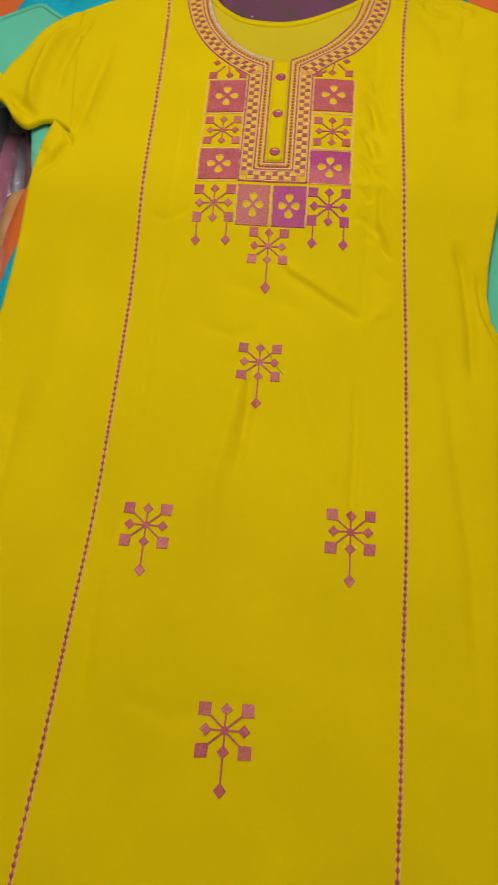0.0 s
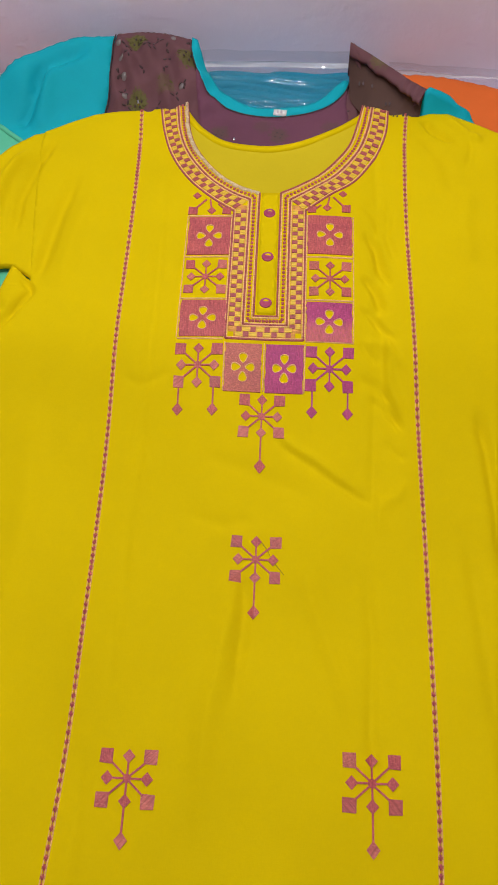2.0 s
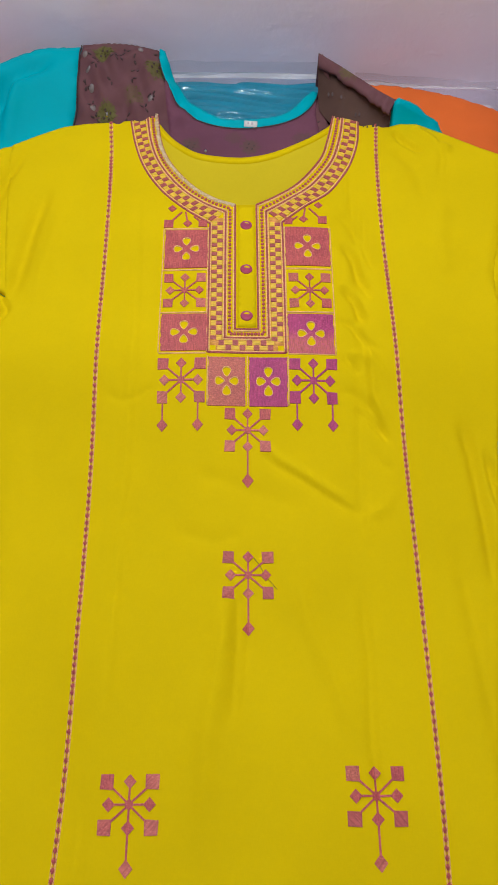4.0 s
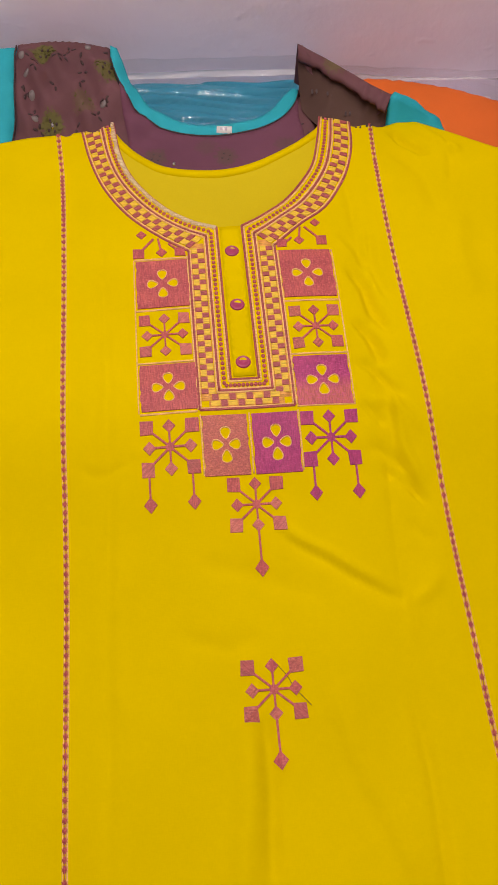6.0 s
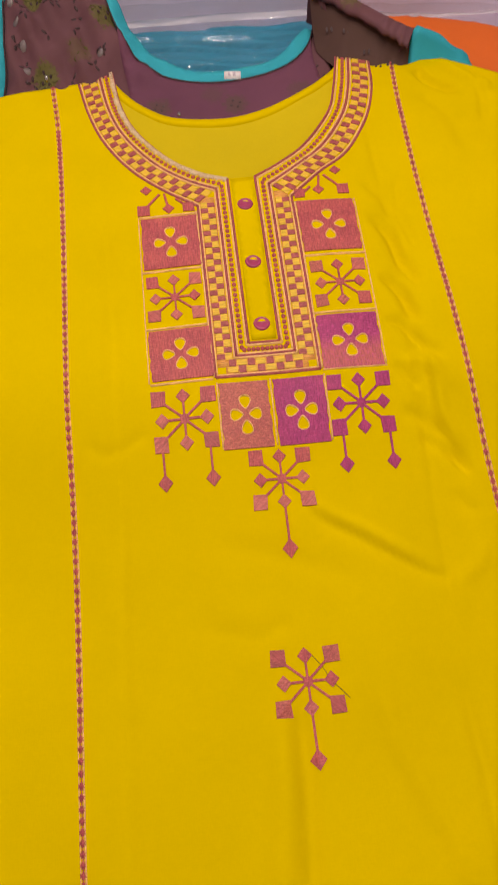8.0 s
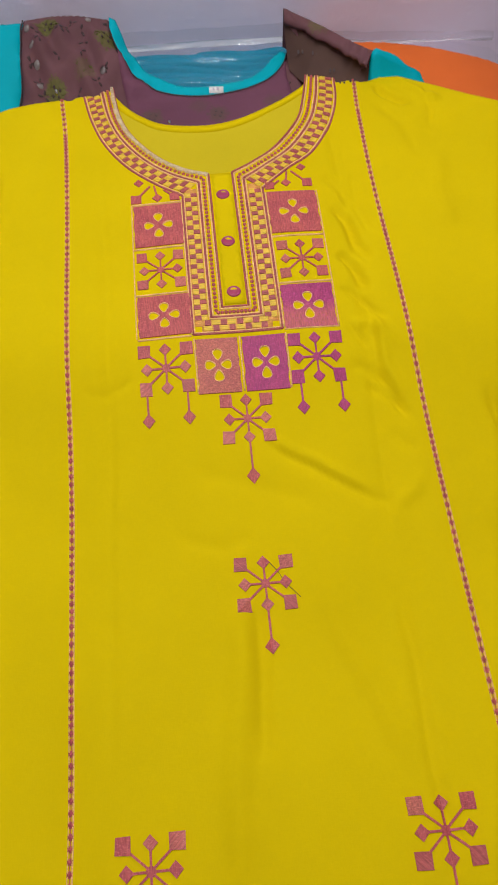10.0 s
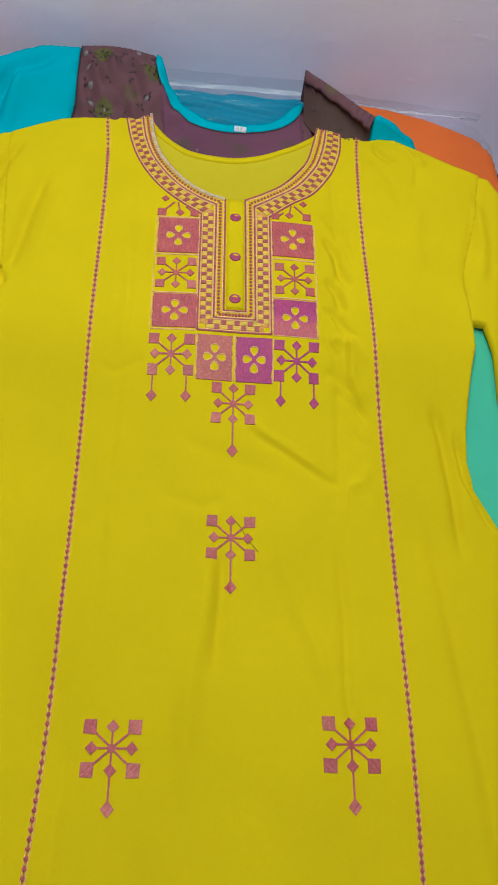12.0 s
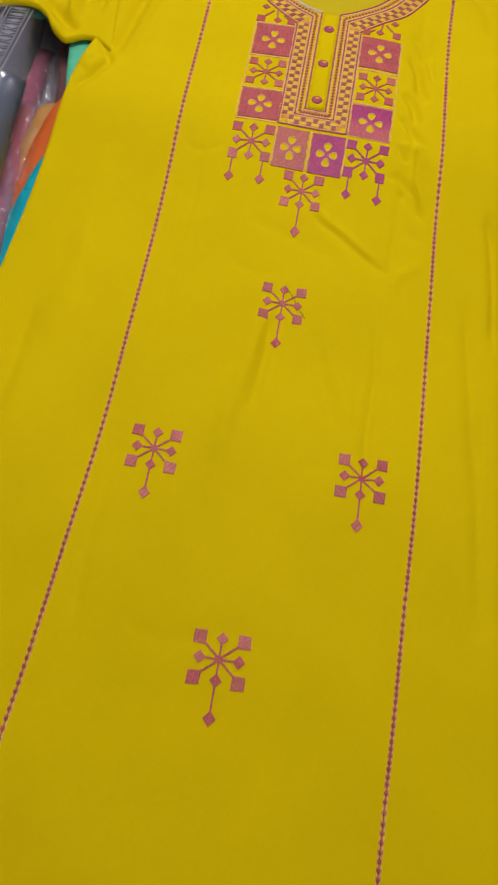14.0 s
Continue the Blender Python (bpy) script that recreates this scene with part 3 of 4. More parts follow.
SLEEVE_L = [(x + 0.007, y) for x, y in SEAM_L] + curve([(-0.2646, 0.7405), (-0.279, 0.7405), (-0.290, 0.735), (-0.300, 0.732), (-0.314, 0.740), (-0.326, 0.757), (-0.338, 0.770), (-0.360, 0.774), (-0.384, 0.773)], 4) + [ (-0.44, 0.768), (-0.475, 0.80), (-0.45, 0.885), (-0.395, 0.865), (-0.367, 0.836), (-0.341, 0.806), (-0.335, 0.832), (-0.325, 0.858), (-0.312, 0.887), (-0.296, 0.908), (-0.272, 0.929)]
SLEEVE_R = [(x - 0.007, y) for x, y in SEAM_R[::-1]] + [(0.309, 0.909), (0.317, 0.885), (0.34, 0.84), (0.365, 0.76), (0.378, 0.68), (0.375, 0.60), (0.335, 0.562), (0.293, 0.578), (0.281, 0.605), (0.279, 0.66), (0.273, 0.69)]


def sleeve_z(x, y):
    seam_l = np.interp(-y, [-q[1] for q in SEAM_L], [q[0] for q in SEAM_L])
    seam_r = np.interp(-y, [-q[1] for q in SEAM_R], [q[0] for q in SEAM_R])
    under = np.where(x < 0, smooth01((x - seam_l) / 0.004 + 0.6), smooth01((seam_r - x) / 0.004 + 0.6))
    return yellow_z(x, y) - 0.0001 - 0.0004 * under + 0.004 * np.sin(45 * x + 22 * y) * smooth01((np.abs(x) - 0.29) / 0.05)


part("sleeve", cloth(SLEEVE_L, sleeve_z, 0.0040, 0.007, 0), YELLOW, kurta)
part("sleeve", cloth(SLEEVE_R, sleeve_z, 0.0045, 0.010, 0.0005, 0.006), YELLOW, kurta)


def back_z(x, y):
    dip = 0.0025 + 0.0125 * smooth01((0.935 - y) / 0.07)
    return np.interp(y, _fy, _fz) - dip + 0.0008 * np.sin(40 * x + 20 * y)


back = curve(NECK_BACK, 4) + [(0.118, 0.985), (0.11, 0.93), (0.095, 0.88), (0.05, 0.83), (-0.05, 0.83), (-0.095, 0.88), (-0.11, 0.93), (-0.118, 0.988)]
part("back_panel", cloth(back, back_z, 0.006, 0.006, 0.001, 0.004), YELLOW_SHADED, kurta, "single sheer layer of the back, darkened for the shade inside the neck")
bline = np.array(curve(NECK_BACK, 6))
d = np.gradient(bline, axis=0)
d /= np.hypot(d[:, 0], d[:, 1])[:, None]
mid = bline + np.stack([d[:, 1], -d[:, 0]], 1) * 0.0042
part("neck_facing", drape(strip(mid, 0.0078), lambda x, y: back_z(x, y) + 0.0002, 0.0001, 0.0007), YELLOW, kurta)
part("placket", cloth([(-0.0085, 0.688), (0.0100, 0.688), (0.0100, 0.8405), (-0.0085, 0.8405)], lambda x, y: yellow_z(x, y) + 0.0012, 0.005, 0.0015, 0), YELLOW, kurta)

# embroidered border round the neck and down the placket
BAND = {
    "nl": (curve(NECK_IN_L, 10), curve(NECK_OUT_L, 10)),
    "vl": ([(-0.0105, 0.843), (-0.0105, 0.686)], [(-0.038, 0.816), (-0.0385, 0.659)]),
    "b": ([(-0.0105, 0.686), (0.0115, 0.686)], [(-0.0385, 0.659), (0.0395, 0.659)]),
    "vr": ([(0.0115, 0.686), (0.011, 0.843)], [(0.0395, 0.659), (0.039, 0.817)]),
    "nr": (curve(NECK_IN_R, 10)[::-1], curve(NECK_OUT_R, 10)[::-1]),
}


def along(pts, u):
    p = np.array(pts)
    s = np.concatenate([[0], np.cumsum(np.hypot(*np.diff(p, axis=0).T))])
    s /= s[-1]
    return np.array([np.interp(u, s, p[:, 0]), np.interp(u, s, p[:, 1])])


def band(key, u, v):
    a, b = along(BAND[key][0], u), along(BAND[key][1], u)
    return tuple(a + (b - a) * v)


def check_at(key, u, v):
    """As band(), but with rows square to the upright and level runs."""
    if key == "vl":
        return (-0.0105 - 0.028 * v, 0.818 - 0.146 * u)
    if key == "vr":
        return (0.0113 + 0.028 * v, 0.672 + 0.146 * u)
    if key == "b":
        return (-0.0275 + 0.056 * u, 0.686 - 0.027 * v)
    return band(key, u, v)


def band_len(key):
    return 0.5 * sum(float(np.hypot(*np.diff(np.array(p), axis=0).T).sum()) for p in BAND[key])


ORDER = ("nl", "vl", "b", "vr", "nr")


def band_line(v, w, keys=ORDER):
    out = []
    for key in keys:
        n = max(4, int(band_len(key) / 0.004))
        out += strip([band(key, i / n, v) for i in range(n + 1)], w)
    return out


for key in ORDER:
    for v in (0.085, 0.335, 0.445, 0.945):
        part("border_line", drape(band_line(v, 0.0015, (key,)), lift=0.0002), PEACH, kurta, "peach satin-stitch border line")
    for v in (0.02, 0.39, 0.99):
        part("border_line", drape(band_line(v, 0.0018, (key,))), CHECK, kurta, "mauve satin-stitch border line")
for key in ORDER:
    dots = []
    n = int(band_len(key) / 0.0046)
    for i in range(n):
        x, y = band(key, (i + 0.5) / n, 0.22)
        dots.append(disc(x, y, 0.0017, 7))
    tagged(part("dotted_line", drape(dots), MAUVE, kurta, "row of mauve stitched dots"), kind="stuff")
    part("border_ground", drape(band_line(0.70, 0.0116, (key,)), lift=0.0, thick=0.0003), GOLD, kurta, "golden stitched ground of the border")
    n = 2 * int(band_len(key) / 0.0114)
    for i in range(n):
        for col in range(2):
            v0, v1 = 0.490 + 0.205 * col, 0.490 + 0.205 * (col + 1)
            if (i + col) % 2 == 0:
                u0, u1 = (i + 0.02) / n, (i + 0.74) / n
                part("check", drape([[check_at(key, u0, v0), check_at(key, u1, v0), check_at(key, u1, v1), check_at(key, u0, v1)]]), CHECK, kurta, smooth=False)
            else:
                u0, u1, w0, w1 = (i - 0.14) / n, (i + 0.88) / n, v0 + 0.02, v1 - 0.02
                part("pale_check", drape([[check_at(key, u0, w0), check_at(key, u1, w0), check_at(key, u1, w1), check_at(key, u0, w1)]], lift=0.0001, thick=0.0007), STRAW, kurta, smooth=False)
edge_l = [p for p in curve(NECK_IN_L, 10)]
zig = []
for i in range(len(edge_l) - 1):
    (x0, y0), (x1, y1) = edge_l[i], edge_l[i + 1]
    for t in (0.15, 0.65):
        x, y = x0 + (x1 - x0) * t, y0 + (y1 - y0) * t
        k = rnd.uniform(0.6, 1.0)
        nx, ny = -(y1 - y0), x1 - x0
        m = math.hypot(nx, ny)
        nx, ny = nx / m, ny / m
        if ny > 0:
            nx, ny = -nx, -ny
        zig += line((x + nx * 0.0005, y + ny * 0.0005), (x + nx * 0.0042 * k - 0.001, y + ny * 0.0042 * k), 0.0009)
part("neck_edging", drape(zig, lift=0.0012), CREAM, kurta, "cream whip-stitched neck edging")

# stitched squares with four petals left open
SQUARES = [(-0.062, 0.7835, 0.0222, 0.0240, MAUVE), (-0.062, 0.6820, 0.0228, 0.0210, MAUVE), (0.0645, 0.7860, 0.0232, 0.0250, MAUVE), (0.0645, 0.6805, 0.0228, 0.0220, TWO_TONE), (-0.0192, 0.6300, 0.0178, 0.0240, COPPER), (0.0213, 0.6300, 0.0184, 0.0240, MAGENTA)]


def petals(cx, cy, rx, ry, grow=1.0):
    """Four drops round the middle, their points inward."""
    out = []
    for k in range(4):
        a = k * math.pi / 2
        far = 0.0092 * rx / 0.0222 if k % 2 == 0 else 0.0098 * ry / 0.024
        pts = []
        for j in range(18):
            t = 2 * math.pi * j / 18
            px = far - 0.0006 + (0.0050 if k % 2 == 0 else 0.0054) * math.cos(t) * grow
            py = 0.0042 * math.sin(t) * (1 + 0.42 * math.cos(t)) * grow
            pts.append((cx + px * math.cos(a) - py * math.sin(a), cy + px * math.sin(a) + py * math.cos(a)))
        out.append(pts)
    return out


def plate(outline, holes, step=0.0045):
    v, tri = triangulate(outline, step, holes)
    z = yellow_z(v[:, 0], v[:, 1])
    bm = bmesh.new()
    bv = [bm.verts.new((x + KX, y, h + 0.0010)) for (x, y), h in zip(v, z)]
    for f in tri:
        bm.faces.new([bv[i] for i in f])
    bmesh.ops.recalc_face_normals(bm, faces=bm.faces)
    if sum(f.normal.z for f in bm.faces) < 0:
        bmesh.ops.reverse_faces(bm, faces=bm.faces)
    made = bmesh.ops.extrude_edge_only(bm, edges=[e for e in bm.edges if len(e.link_faces) == 1])
    for q in made["geom"]:
        if isinstance(q, bmesh.types.BMVert):
            q.co.z -= 0.0018
    bmesh.ops.delete(bm, geom=[q for q in bm.verts if not q.link_faces], context="VERTS")
    return bm


def ragged(cx, cy, rx, ry):
    """A square whose upright edges are uneven, as satin stitch leaves them."""
    left = [(cx - rx + rnd.uniform(-0.0006, 0.0006), cy + ry - 2 * ry * i / 12) for i in range(13)]
    right = [(cx + rx + rnd.uniform(-0.0006, 0.0006), cy - ry + 2 * ry * i / 12) for i in range(13)]
    return left + right


for cx, cy, rx, ry, mat in SQUARES:
    sq = part("embroidered_square", plate(ragged(cx, cy, rx, ry), petals(cx, cy, rx, ry)), mat, kurta, "satin-stitched square with four open petals", smooth=False)
    rim = []
    for p in petals(cx, cy, rx, ry, 0.92):
        rim += strip(p + [p[0], p[1]], 0.0007)
    part("petal_outline", drape(rim, lift=0.0004), PEACH, sq)
frames_l = line((-0.0395, 0.811), (-0.0395, 0.66), 0.0014) + line((0.0405, 0.811), (0.0405, 0.66), 0.0014) + line((0.001, 0.655), (0.001, 0.607), 0.0012) + line((-0.038, 0.655), (-0.038, 0.607), 0.0012) + line((0.041, 0.655), (0.041, 0.607), 0.0012)
for sx, x0, x1 in ((-1, -0.086, -0.04), (1, 0.041, 0.089)):
    for y in (0.8095, 0.7570, 0.7050, 0.6585):
        frames_l += line((x0, y), (x1, y), 0.0013)
frames_l += line((-0.0862, 0.809), (-0.0868, 0.66), 0.0010) + line((0.0892, 0.811), (0.0886, 0.66), 0.0010)
part("outline_stitching", drape(frames_l, lift=0.0003), PEACH, kurta, "peach outline stitches")


def motif(cx, cy, s=1.0, tail=0.048, drops=(), mat=MAUVE, sy=1.0):
    """An eight-armed star: squares at the corners, diamonds on the axes, and a drop below."""
    q, arms, squares, diamonds = 0.0185 * s, [], [], []
    qy = 0.0168 * s * sy
    for sx in (-1, 1):
        for syy in (-1, 1):
            squares.append(square(cx + sx * q, cy + syy * qy, 0.0054 * s, 0.0056 * s * sy))
            arms += line((cx + sx * 0.002, cy + syy * 0.002), (cx + sx * (q - 0.004 * s), cy + syy * (qy - 0.004 * s)), 0.0016 * s)
    for dx, dy in ((-1, 0), (1, 0), (0, 1), (0, -1)):
        r = 0.0165 * s if dx else 0.0172 * s * sy
        diamonds.append(diamond(cx + dx * r, cy + dy * r, 0.0052 * s, 0.0056 * s))
        arms += line((cx + dx * 0.002, cy + dy * 0.002), (cx + dx * (r - 0.003), cy + dy * (r - 0.003)), 0.0016 * s)
    if tail:
        diamonds.append(diamond(cx, cy - tail, 0.0054, 0.0066))
        arms += line((cx, cy - 0.0185 * s), (cx, cy - tail + 0.004), 0.0016)
    for x, y in drops:
        diamonds.append(diamond(x, y, 0.0052, 0.0062))
        arms += line((x, cy - qy - 0.004), (x, y + 0.004), 0.0016)
    ob = part("embroidered_motif", drape([disc(cx, cy, 0.0036 * s, 10)]), mat, kurta, "star motif with a hanging diamond drop" if tail else "star motif of squares and diamonds", smooth=False)
    for p in arms:
        part("stitched_stem", drape([p]), mat, ob, smooth=False)
    for p in squares:
        part("stitched_square", drape([p]), rnd.choice((mat, HATCH, HATCH_DEEP, COPPER)) if mat is MAUVE else mat, ob, smooth=False)
    for p in diamonds:
        part("stitched_diamond", drape([p]), rnd.choice((mat, mat, HATCH)) if mat is MAUVE else mat, ob, smooth=False)
    return ob


motif(-0.0625, 0.7320, 0.90, 0, sy=1.02)
motif(0.0650, 0.7310, 0.90, 0, sy=1.02)
motif(-0.0635, 0.6310, 0.98, 0, ((-0.0810, 0.588), (-0.0470, 0.588)))
motif(0.0655, 0.6315, 0.98, 0, ((0.0490, 0.589), (0.0835, 0.589)), MAGENTA)
motif(0.0010, 0.5830, 0.92, 0.0480)
motif(0.0010, 0.4470, 0.96, 0.0480)
motif(-0.0945, 0.2590, 0.98, 0.0450)
motif(0.1020, 0.2640, 0.99, 0.0475)
motif(-0.0008, 0.0780, 1.02, 0.0480)
for sx, dy in ((-1, 0.0), (1, 0.006)):
    polys = [square(sx * 0.0815, 0.8165 + dy, 0.0048), diamond(sx * 0.0615, 0.8165 + dy, 0.0048), diamond(sx * 0.0785, 0.8370 + dy, 0.0046), square(sx * 0.0455, 0.8165 + dy * 0.5, 0.0045)]
    polys += line((sx * 0.0815, 0.8165 + dy), (sx * 0.068, 0.832 + dy), 0.0018) + line((sx * 0.0615, 0.8165 + dy), (sx * 0.064, 0.832 + dy), 0.0018) + line((sx * 0.0455, 0.8165), (sx * 0.055, 0.826), 0.0018)
    part("embroidered_motif", drape(polys), MAUVE, kurta, "half star motif cut by the neck border", smooth=False)
part("loose_thread", drape(strip(curve([(0.006, 0.463), (0.012, 0.455), (0.016, 0.447), (0.022, 0.440), (0.027, 0.434)], 5), 0.0003)), LOOSE, kurta)

# long stitched lines down both sides
STRIPE_L = [(-0.1545, 0.973), (-0.1482, 0.9), (-0.1462, 0.8), (-0.1467, 0.6), (-0.1477, 0.4), (-0.1477, 0.27), (-0.1525, 0.16), (-0.1575, 0.06), (-0.1635, -0.08), (-0.1695, -0.4)]
STRIPE_R = [(0.152, 0.973), (0.147, 0.91), (0.145, 0.80), (0.148, 0.66), (0.1535, 0.48), (0.155, 0.30), (0.152, 0.15), (0.150, 0.05), (0.146, -0.07), (0.142, -0.40)]
for pts in (STRIPE_L, STRIPE_R):
    path = np.array(resample(curve(pts, 8), 0.0066, closed=False))
    polys, pale = strip(path, 0.0004), strip(path + np.array((0.0016, 0.0)), 0.0011) + strip(path - np.array((0.0016, 0.0)), 0.0006)
    for x, y in path:
        polys.append(diamond(x - 0.0002, y, 0.0017, 0.0021))
        for a in (0.45, -0.45, 1.2, -1.2):
            dx, dy = 0.0023 * math.cos(a), 0.0023 * math.sin(a)
            polys += line((x - dx, y - dy), (x + dx, y + dy), 0.0005)
    st = part("stitched_stripe", drape(polys), MAUVE, kurta, "mauve chain of stitched diamonds")
    part("stripe_edging", drape(pale, lift=0.0001, thick=0.0006), PEACH, st)

for by in (0.8135, 0.7570, 0.7010):
    z = float(yellow_z(np.array([0.0]), np.array([by]))[0])
    bm = bmesh.new()
    rings = [(0.0, 0.0014), (0.0035, 0.0014), (0.0042, 0.0020), (0.0056, 0.0019), (0.0064, 0.0012), (0.0064, 0.0004)]
    prev = None
    for r, hgt in rings[1:]:
        ring = [bm.verts.new((KX + 0.0005 + r * math.cos(2 * math.pi * k / 20), by + r * math.sin(2 * math.pi * k / 20), z + hgt)) for k in range(20)]
        if prev is None:
            bm.faces.new(ring)
        else:
            for k in range(20):
                bm.faces.new((prev[k], ring[k], ring[(k + 1) % 20], prev[(k + 1) % 20]))
        prev = ring
    part("button", bm, BUTTON, kurta, "round magenta button")

# ---- the teal kurta with the plum yoke, under the yellow one ----
teal = thing("teal_kurta", (KX, 0.6, 0.65), "teal kurta with a plum eyelet yoke under the yellow kurta", "kurta", "kurtas laid in a heap")
def teal_z(x, y):
    x, y = np.asarray(x, float), np.asarray(y, float)
    z = heap(x, y) - 0.019
    z = z + 0.007 * smooth01((y - 0.84) / 0.06)
    z = z + 0.007 * smooth01((y - 0.90) / 0.06)
    z = z - 0.0025 * smooth01((0.115 - np.abs(x)) / 0.02) * smooth01((0.985 - y) / 0.02)
    left = np.where(x < 0, 1.0, 0.0)
    out = smooth01((-0.20 - x) / 0.06)
    rise = smooth01((y - 0.955) / 0.10) * (1 - out) + smooth01((y - 0.945) / 0.08) * out
    sh = smooth01((np.abs(x + 0.002) - 0.055) / 0.05)
    z = z + rise * sh * 0.040 * left + rise * (1 - sh) * 0.010
    z = z - 0.006 * smooth01((x - 0.16) / 0.01) * smooth01((0.985 - y) / 0.01)
    crumple = smooth01((np.abs(x + 0.13) - 0.08) / -0.03) + 0.3 * smooth01((x - 0.085) / 0.02)
    z = z + crumple * smooth01((y - 0.955) / 0.03) * smooth01((1.074 - y) / 0.03) * 1.5 * (0.0022 * np.sin(150 * x + 95 * y + 2 * np.sin(40 * x)) + 0.0016 * np.sin(-120 * x + 170 * y + 1.0) + 0.0008 * np.sin(310 * x + 60 * y))
    fold_y = np.interp(x, [0.088, 0.091, 0.111, 0.138, 0.152, 0.175, 0.20], [1.045, 1.036, 1.008, 0.981, 0.976, 0.981, 0.981])
    fold_h = np.interp(x, [0.078, 0.086, 0.091, 0.096, 0.106, 0.150, 0.168, 0.175, 0.19, 0.215], [0.0, 0.042, 0.046, 0.040, 0.0, 0.0, 0.028, 0.031, 0.024, 0.008])
    z = z + fold_h * smooth01((y - fold_y) / 0.006 + 0.6) - 0.012 * smooth01((x - 0.095) / 0.015) * smooth01((0.165 - x) / 0.01) * smooth01((y - 0.96) / 0.015) * smooth01((fold_y - y) / 0.005)
    z = z + 0.0025 * np.sin(55 * x + 20 * y) * np.sin(40 * y - 10 * x) * smooth01((y - 0.95) / 0.04)
    d, s = dist_line(x, y, [(-0.285, 0.975), (-0.275, 1.005), (-0.25, 1.03), (-0.215, 1.05)])
    z = z - 0.013 * smooth01(np.minimum(s, 1 - s) / 0.3) * np.exp(-(d / 0.009) ** 2)
    d, s = dist_line(x, y, [(-0.268, 1.024), (-0.278, 0.998), (-0.284, 0.975), (-0.293, 0.955)])
    z = z - 0.0105 * smooth01(np.minimum(s, 1.2 - s) / 0.3) * np.exp(-(d / 0.006) ** 2)
    d, s = dist_line(x, y, [(-0.257, 1.018), (-0.267, 0.990), (-0.272, 0.955)])
    z = z + 0.007 * smooth01(s / 0.25) * np.exp(-(d / 0.008) ** 2)
    return z


TN = curve([(-0.094, 1.064), (-0.088, 1.046), (-0.075, 1.02), (-0.055, 1.003), (-0.027, 0.987), (0.004, 0.982), (0.035, 0.988), (0.057, 1.0046), (0.071, 1.0228), (0.082, 1.0366), (0.088, 1.05)], 4)
TNI = curve([(-0.1005, 1.064), (-0.099, 1.04), (-0.085, 1.008), (-0.064, 0.9882), (-0.03, 0.9755), (0.004, 0.971), (0.039, 0.977), (0.064, 0.9922), (0.081, 1.0128), (0.0885, 1.034), (0.0905, 1.05)], 4)
part("neck_band", cloth(TN[:-4] + TNI[:-4][::-1], lambda x, y: teal_z(x, y) + 0.0016, 0.004, 0.004, 0.0005, 0.002), TEAL, teal, "teal binding round the neck")
part("neck_piping", drape(strip(TNI[3:-4], 0.0010), teal_z, 0.0012), DARK, teal, "dark piping")
SEAM_T = [(-0.192, 1.075), (-0.193, 1.04), (-0.1945, 1.00), (-0.200, 0.955), (-0.205, 0.90)]
yoke = TNI + [(0.0935, 1.0505), (0.110, 1.033), (0.1305, 1.018), (0.150, 1.005), (0.1635, 0.997), (0.174, 0.990), (0.165, 0.975), (0.158, 0.945), (0.155, 0.90), (-0.205, 0.90)] + SEAM_T[::-1] + [(-0.165, 1.076), (-0.13, 1.072)]
part("yoke", cloth(yoke, teal_z, 0.0034, 0.03, 0.003, 0.006), PURPLE, teal, "plum eyelet cotton with sequins, folded up at one shoulder")
OUTER = np.array(curve([(0.0865, 1.0545, 0.797), (0.110, 1.034, 0.795), (0.1305, 1.019, 0.791), (0.150, 1.006, 0.786), (0.1635, 0.998, 0.783), (0.1765, 0.9955, 0.778)], 8))
INNER = np.array(curve([(0.0855, 1.0385, 0.792), (0.1030, 1.0230, 0.791), (0.1170, 1.0095, 0.789), (0.1410, 0.9885, 0.785), (0.1530, 0.977, 0.782), (0.1640, 0.970, 0.779)], 8))
bm = bmesh.new()
rows = []
for k, (po, pi) in enumerate(zip(OUTER, INNER)):
    w = 0.0014 * math.sin(k * 0.55) + 0.0010 * math.sin(k * 1.3)
    row = []
    for f, up in ((0.0, -0.046), (0.0, -0.004), (0.08, -0.001), (0.3, 0.001 + w), (0.6, 0.0012 + w), (0.88, 0.0), (1.0, -0.0025), (0.94, -0.0055), (0.6, -0.007)):
        q = po + (pi - po) * f * (1 + 0.6 * w / 0.012)
        row.append(bm.verts.new((q[0] + KX, q[1], q[2] + up)))
    rows.append(row)
for a, b in zip(rows, rows[1:]):
    for j in range(len(a) - 1):
        bm.faces.new((a[j], a[j + 1], b[j + 1], b[j]))
bmesh.ops.recalc_face_normals(bm, faces=bm.faces)
part("shoulder_fold", bm, PURPLE, teal, "plum shoulder edge standing up in a fold")
FOOT = np.array(curve([(0.0880, 1.004, 0.7560), (0.103, 0.972, 0.7560), (0.117, 0.962, 0.7570), (0.138, 0.962, 0.7570), (0.152, 0.962, 0.7565), (0.166, 0.962, 0.756)], 8))
bm = bmesh.new()
rows = []
for k, (po, pi, pf) in enumerate(zip(OUTER, INNER, FOOT)):
    top = po + (pi - po) * 0.62 + np.array((0, 0, -0.0085))
    row = []
    for f in np.linspace(0, 1, 9):
        q = top + (pf - top) * f
        sag = -0.006 * math.sin(math.pi * f) + 0.0012 * math.sin(k * 0.5 + 4 * f)
        row.append(bm.verts.new((q[0] + KX, q[1], q[2] + sag)))
    rows.append(row)
for a, b in zip(rows, rows[1:]):
    for j in range(len(a) - 1):
        bm.faces.new((a[j], a[j + 1], b[j + 1], b[j]))
bmesh.ops.recalc_face_normals(bm, faces=bm.faces)
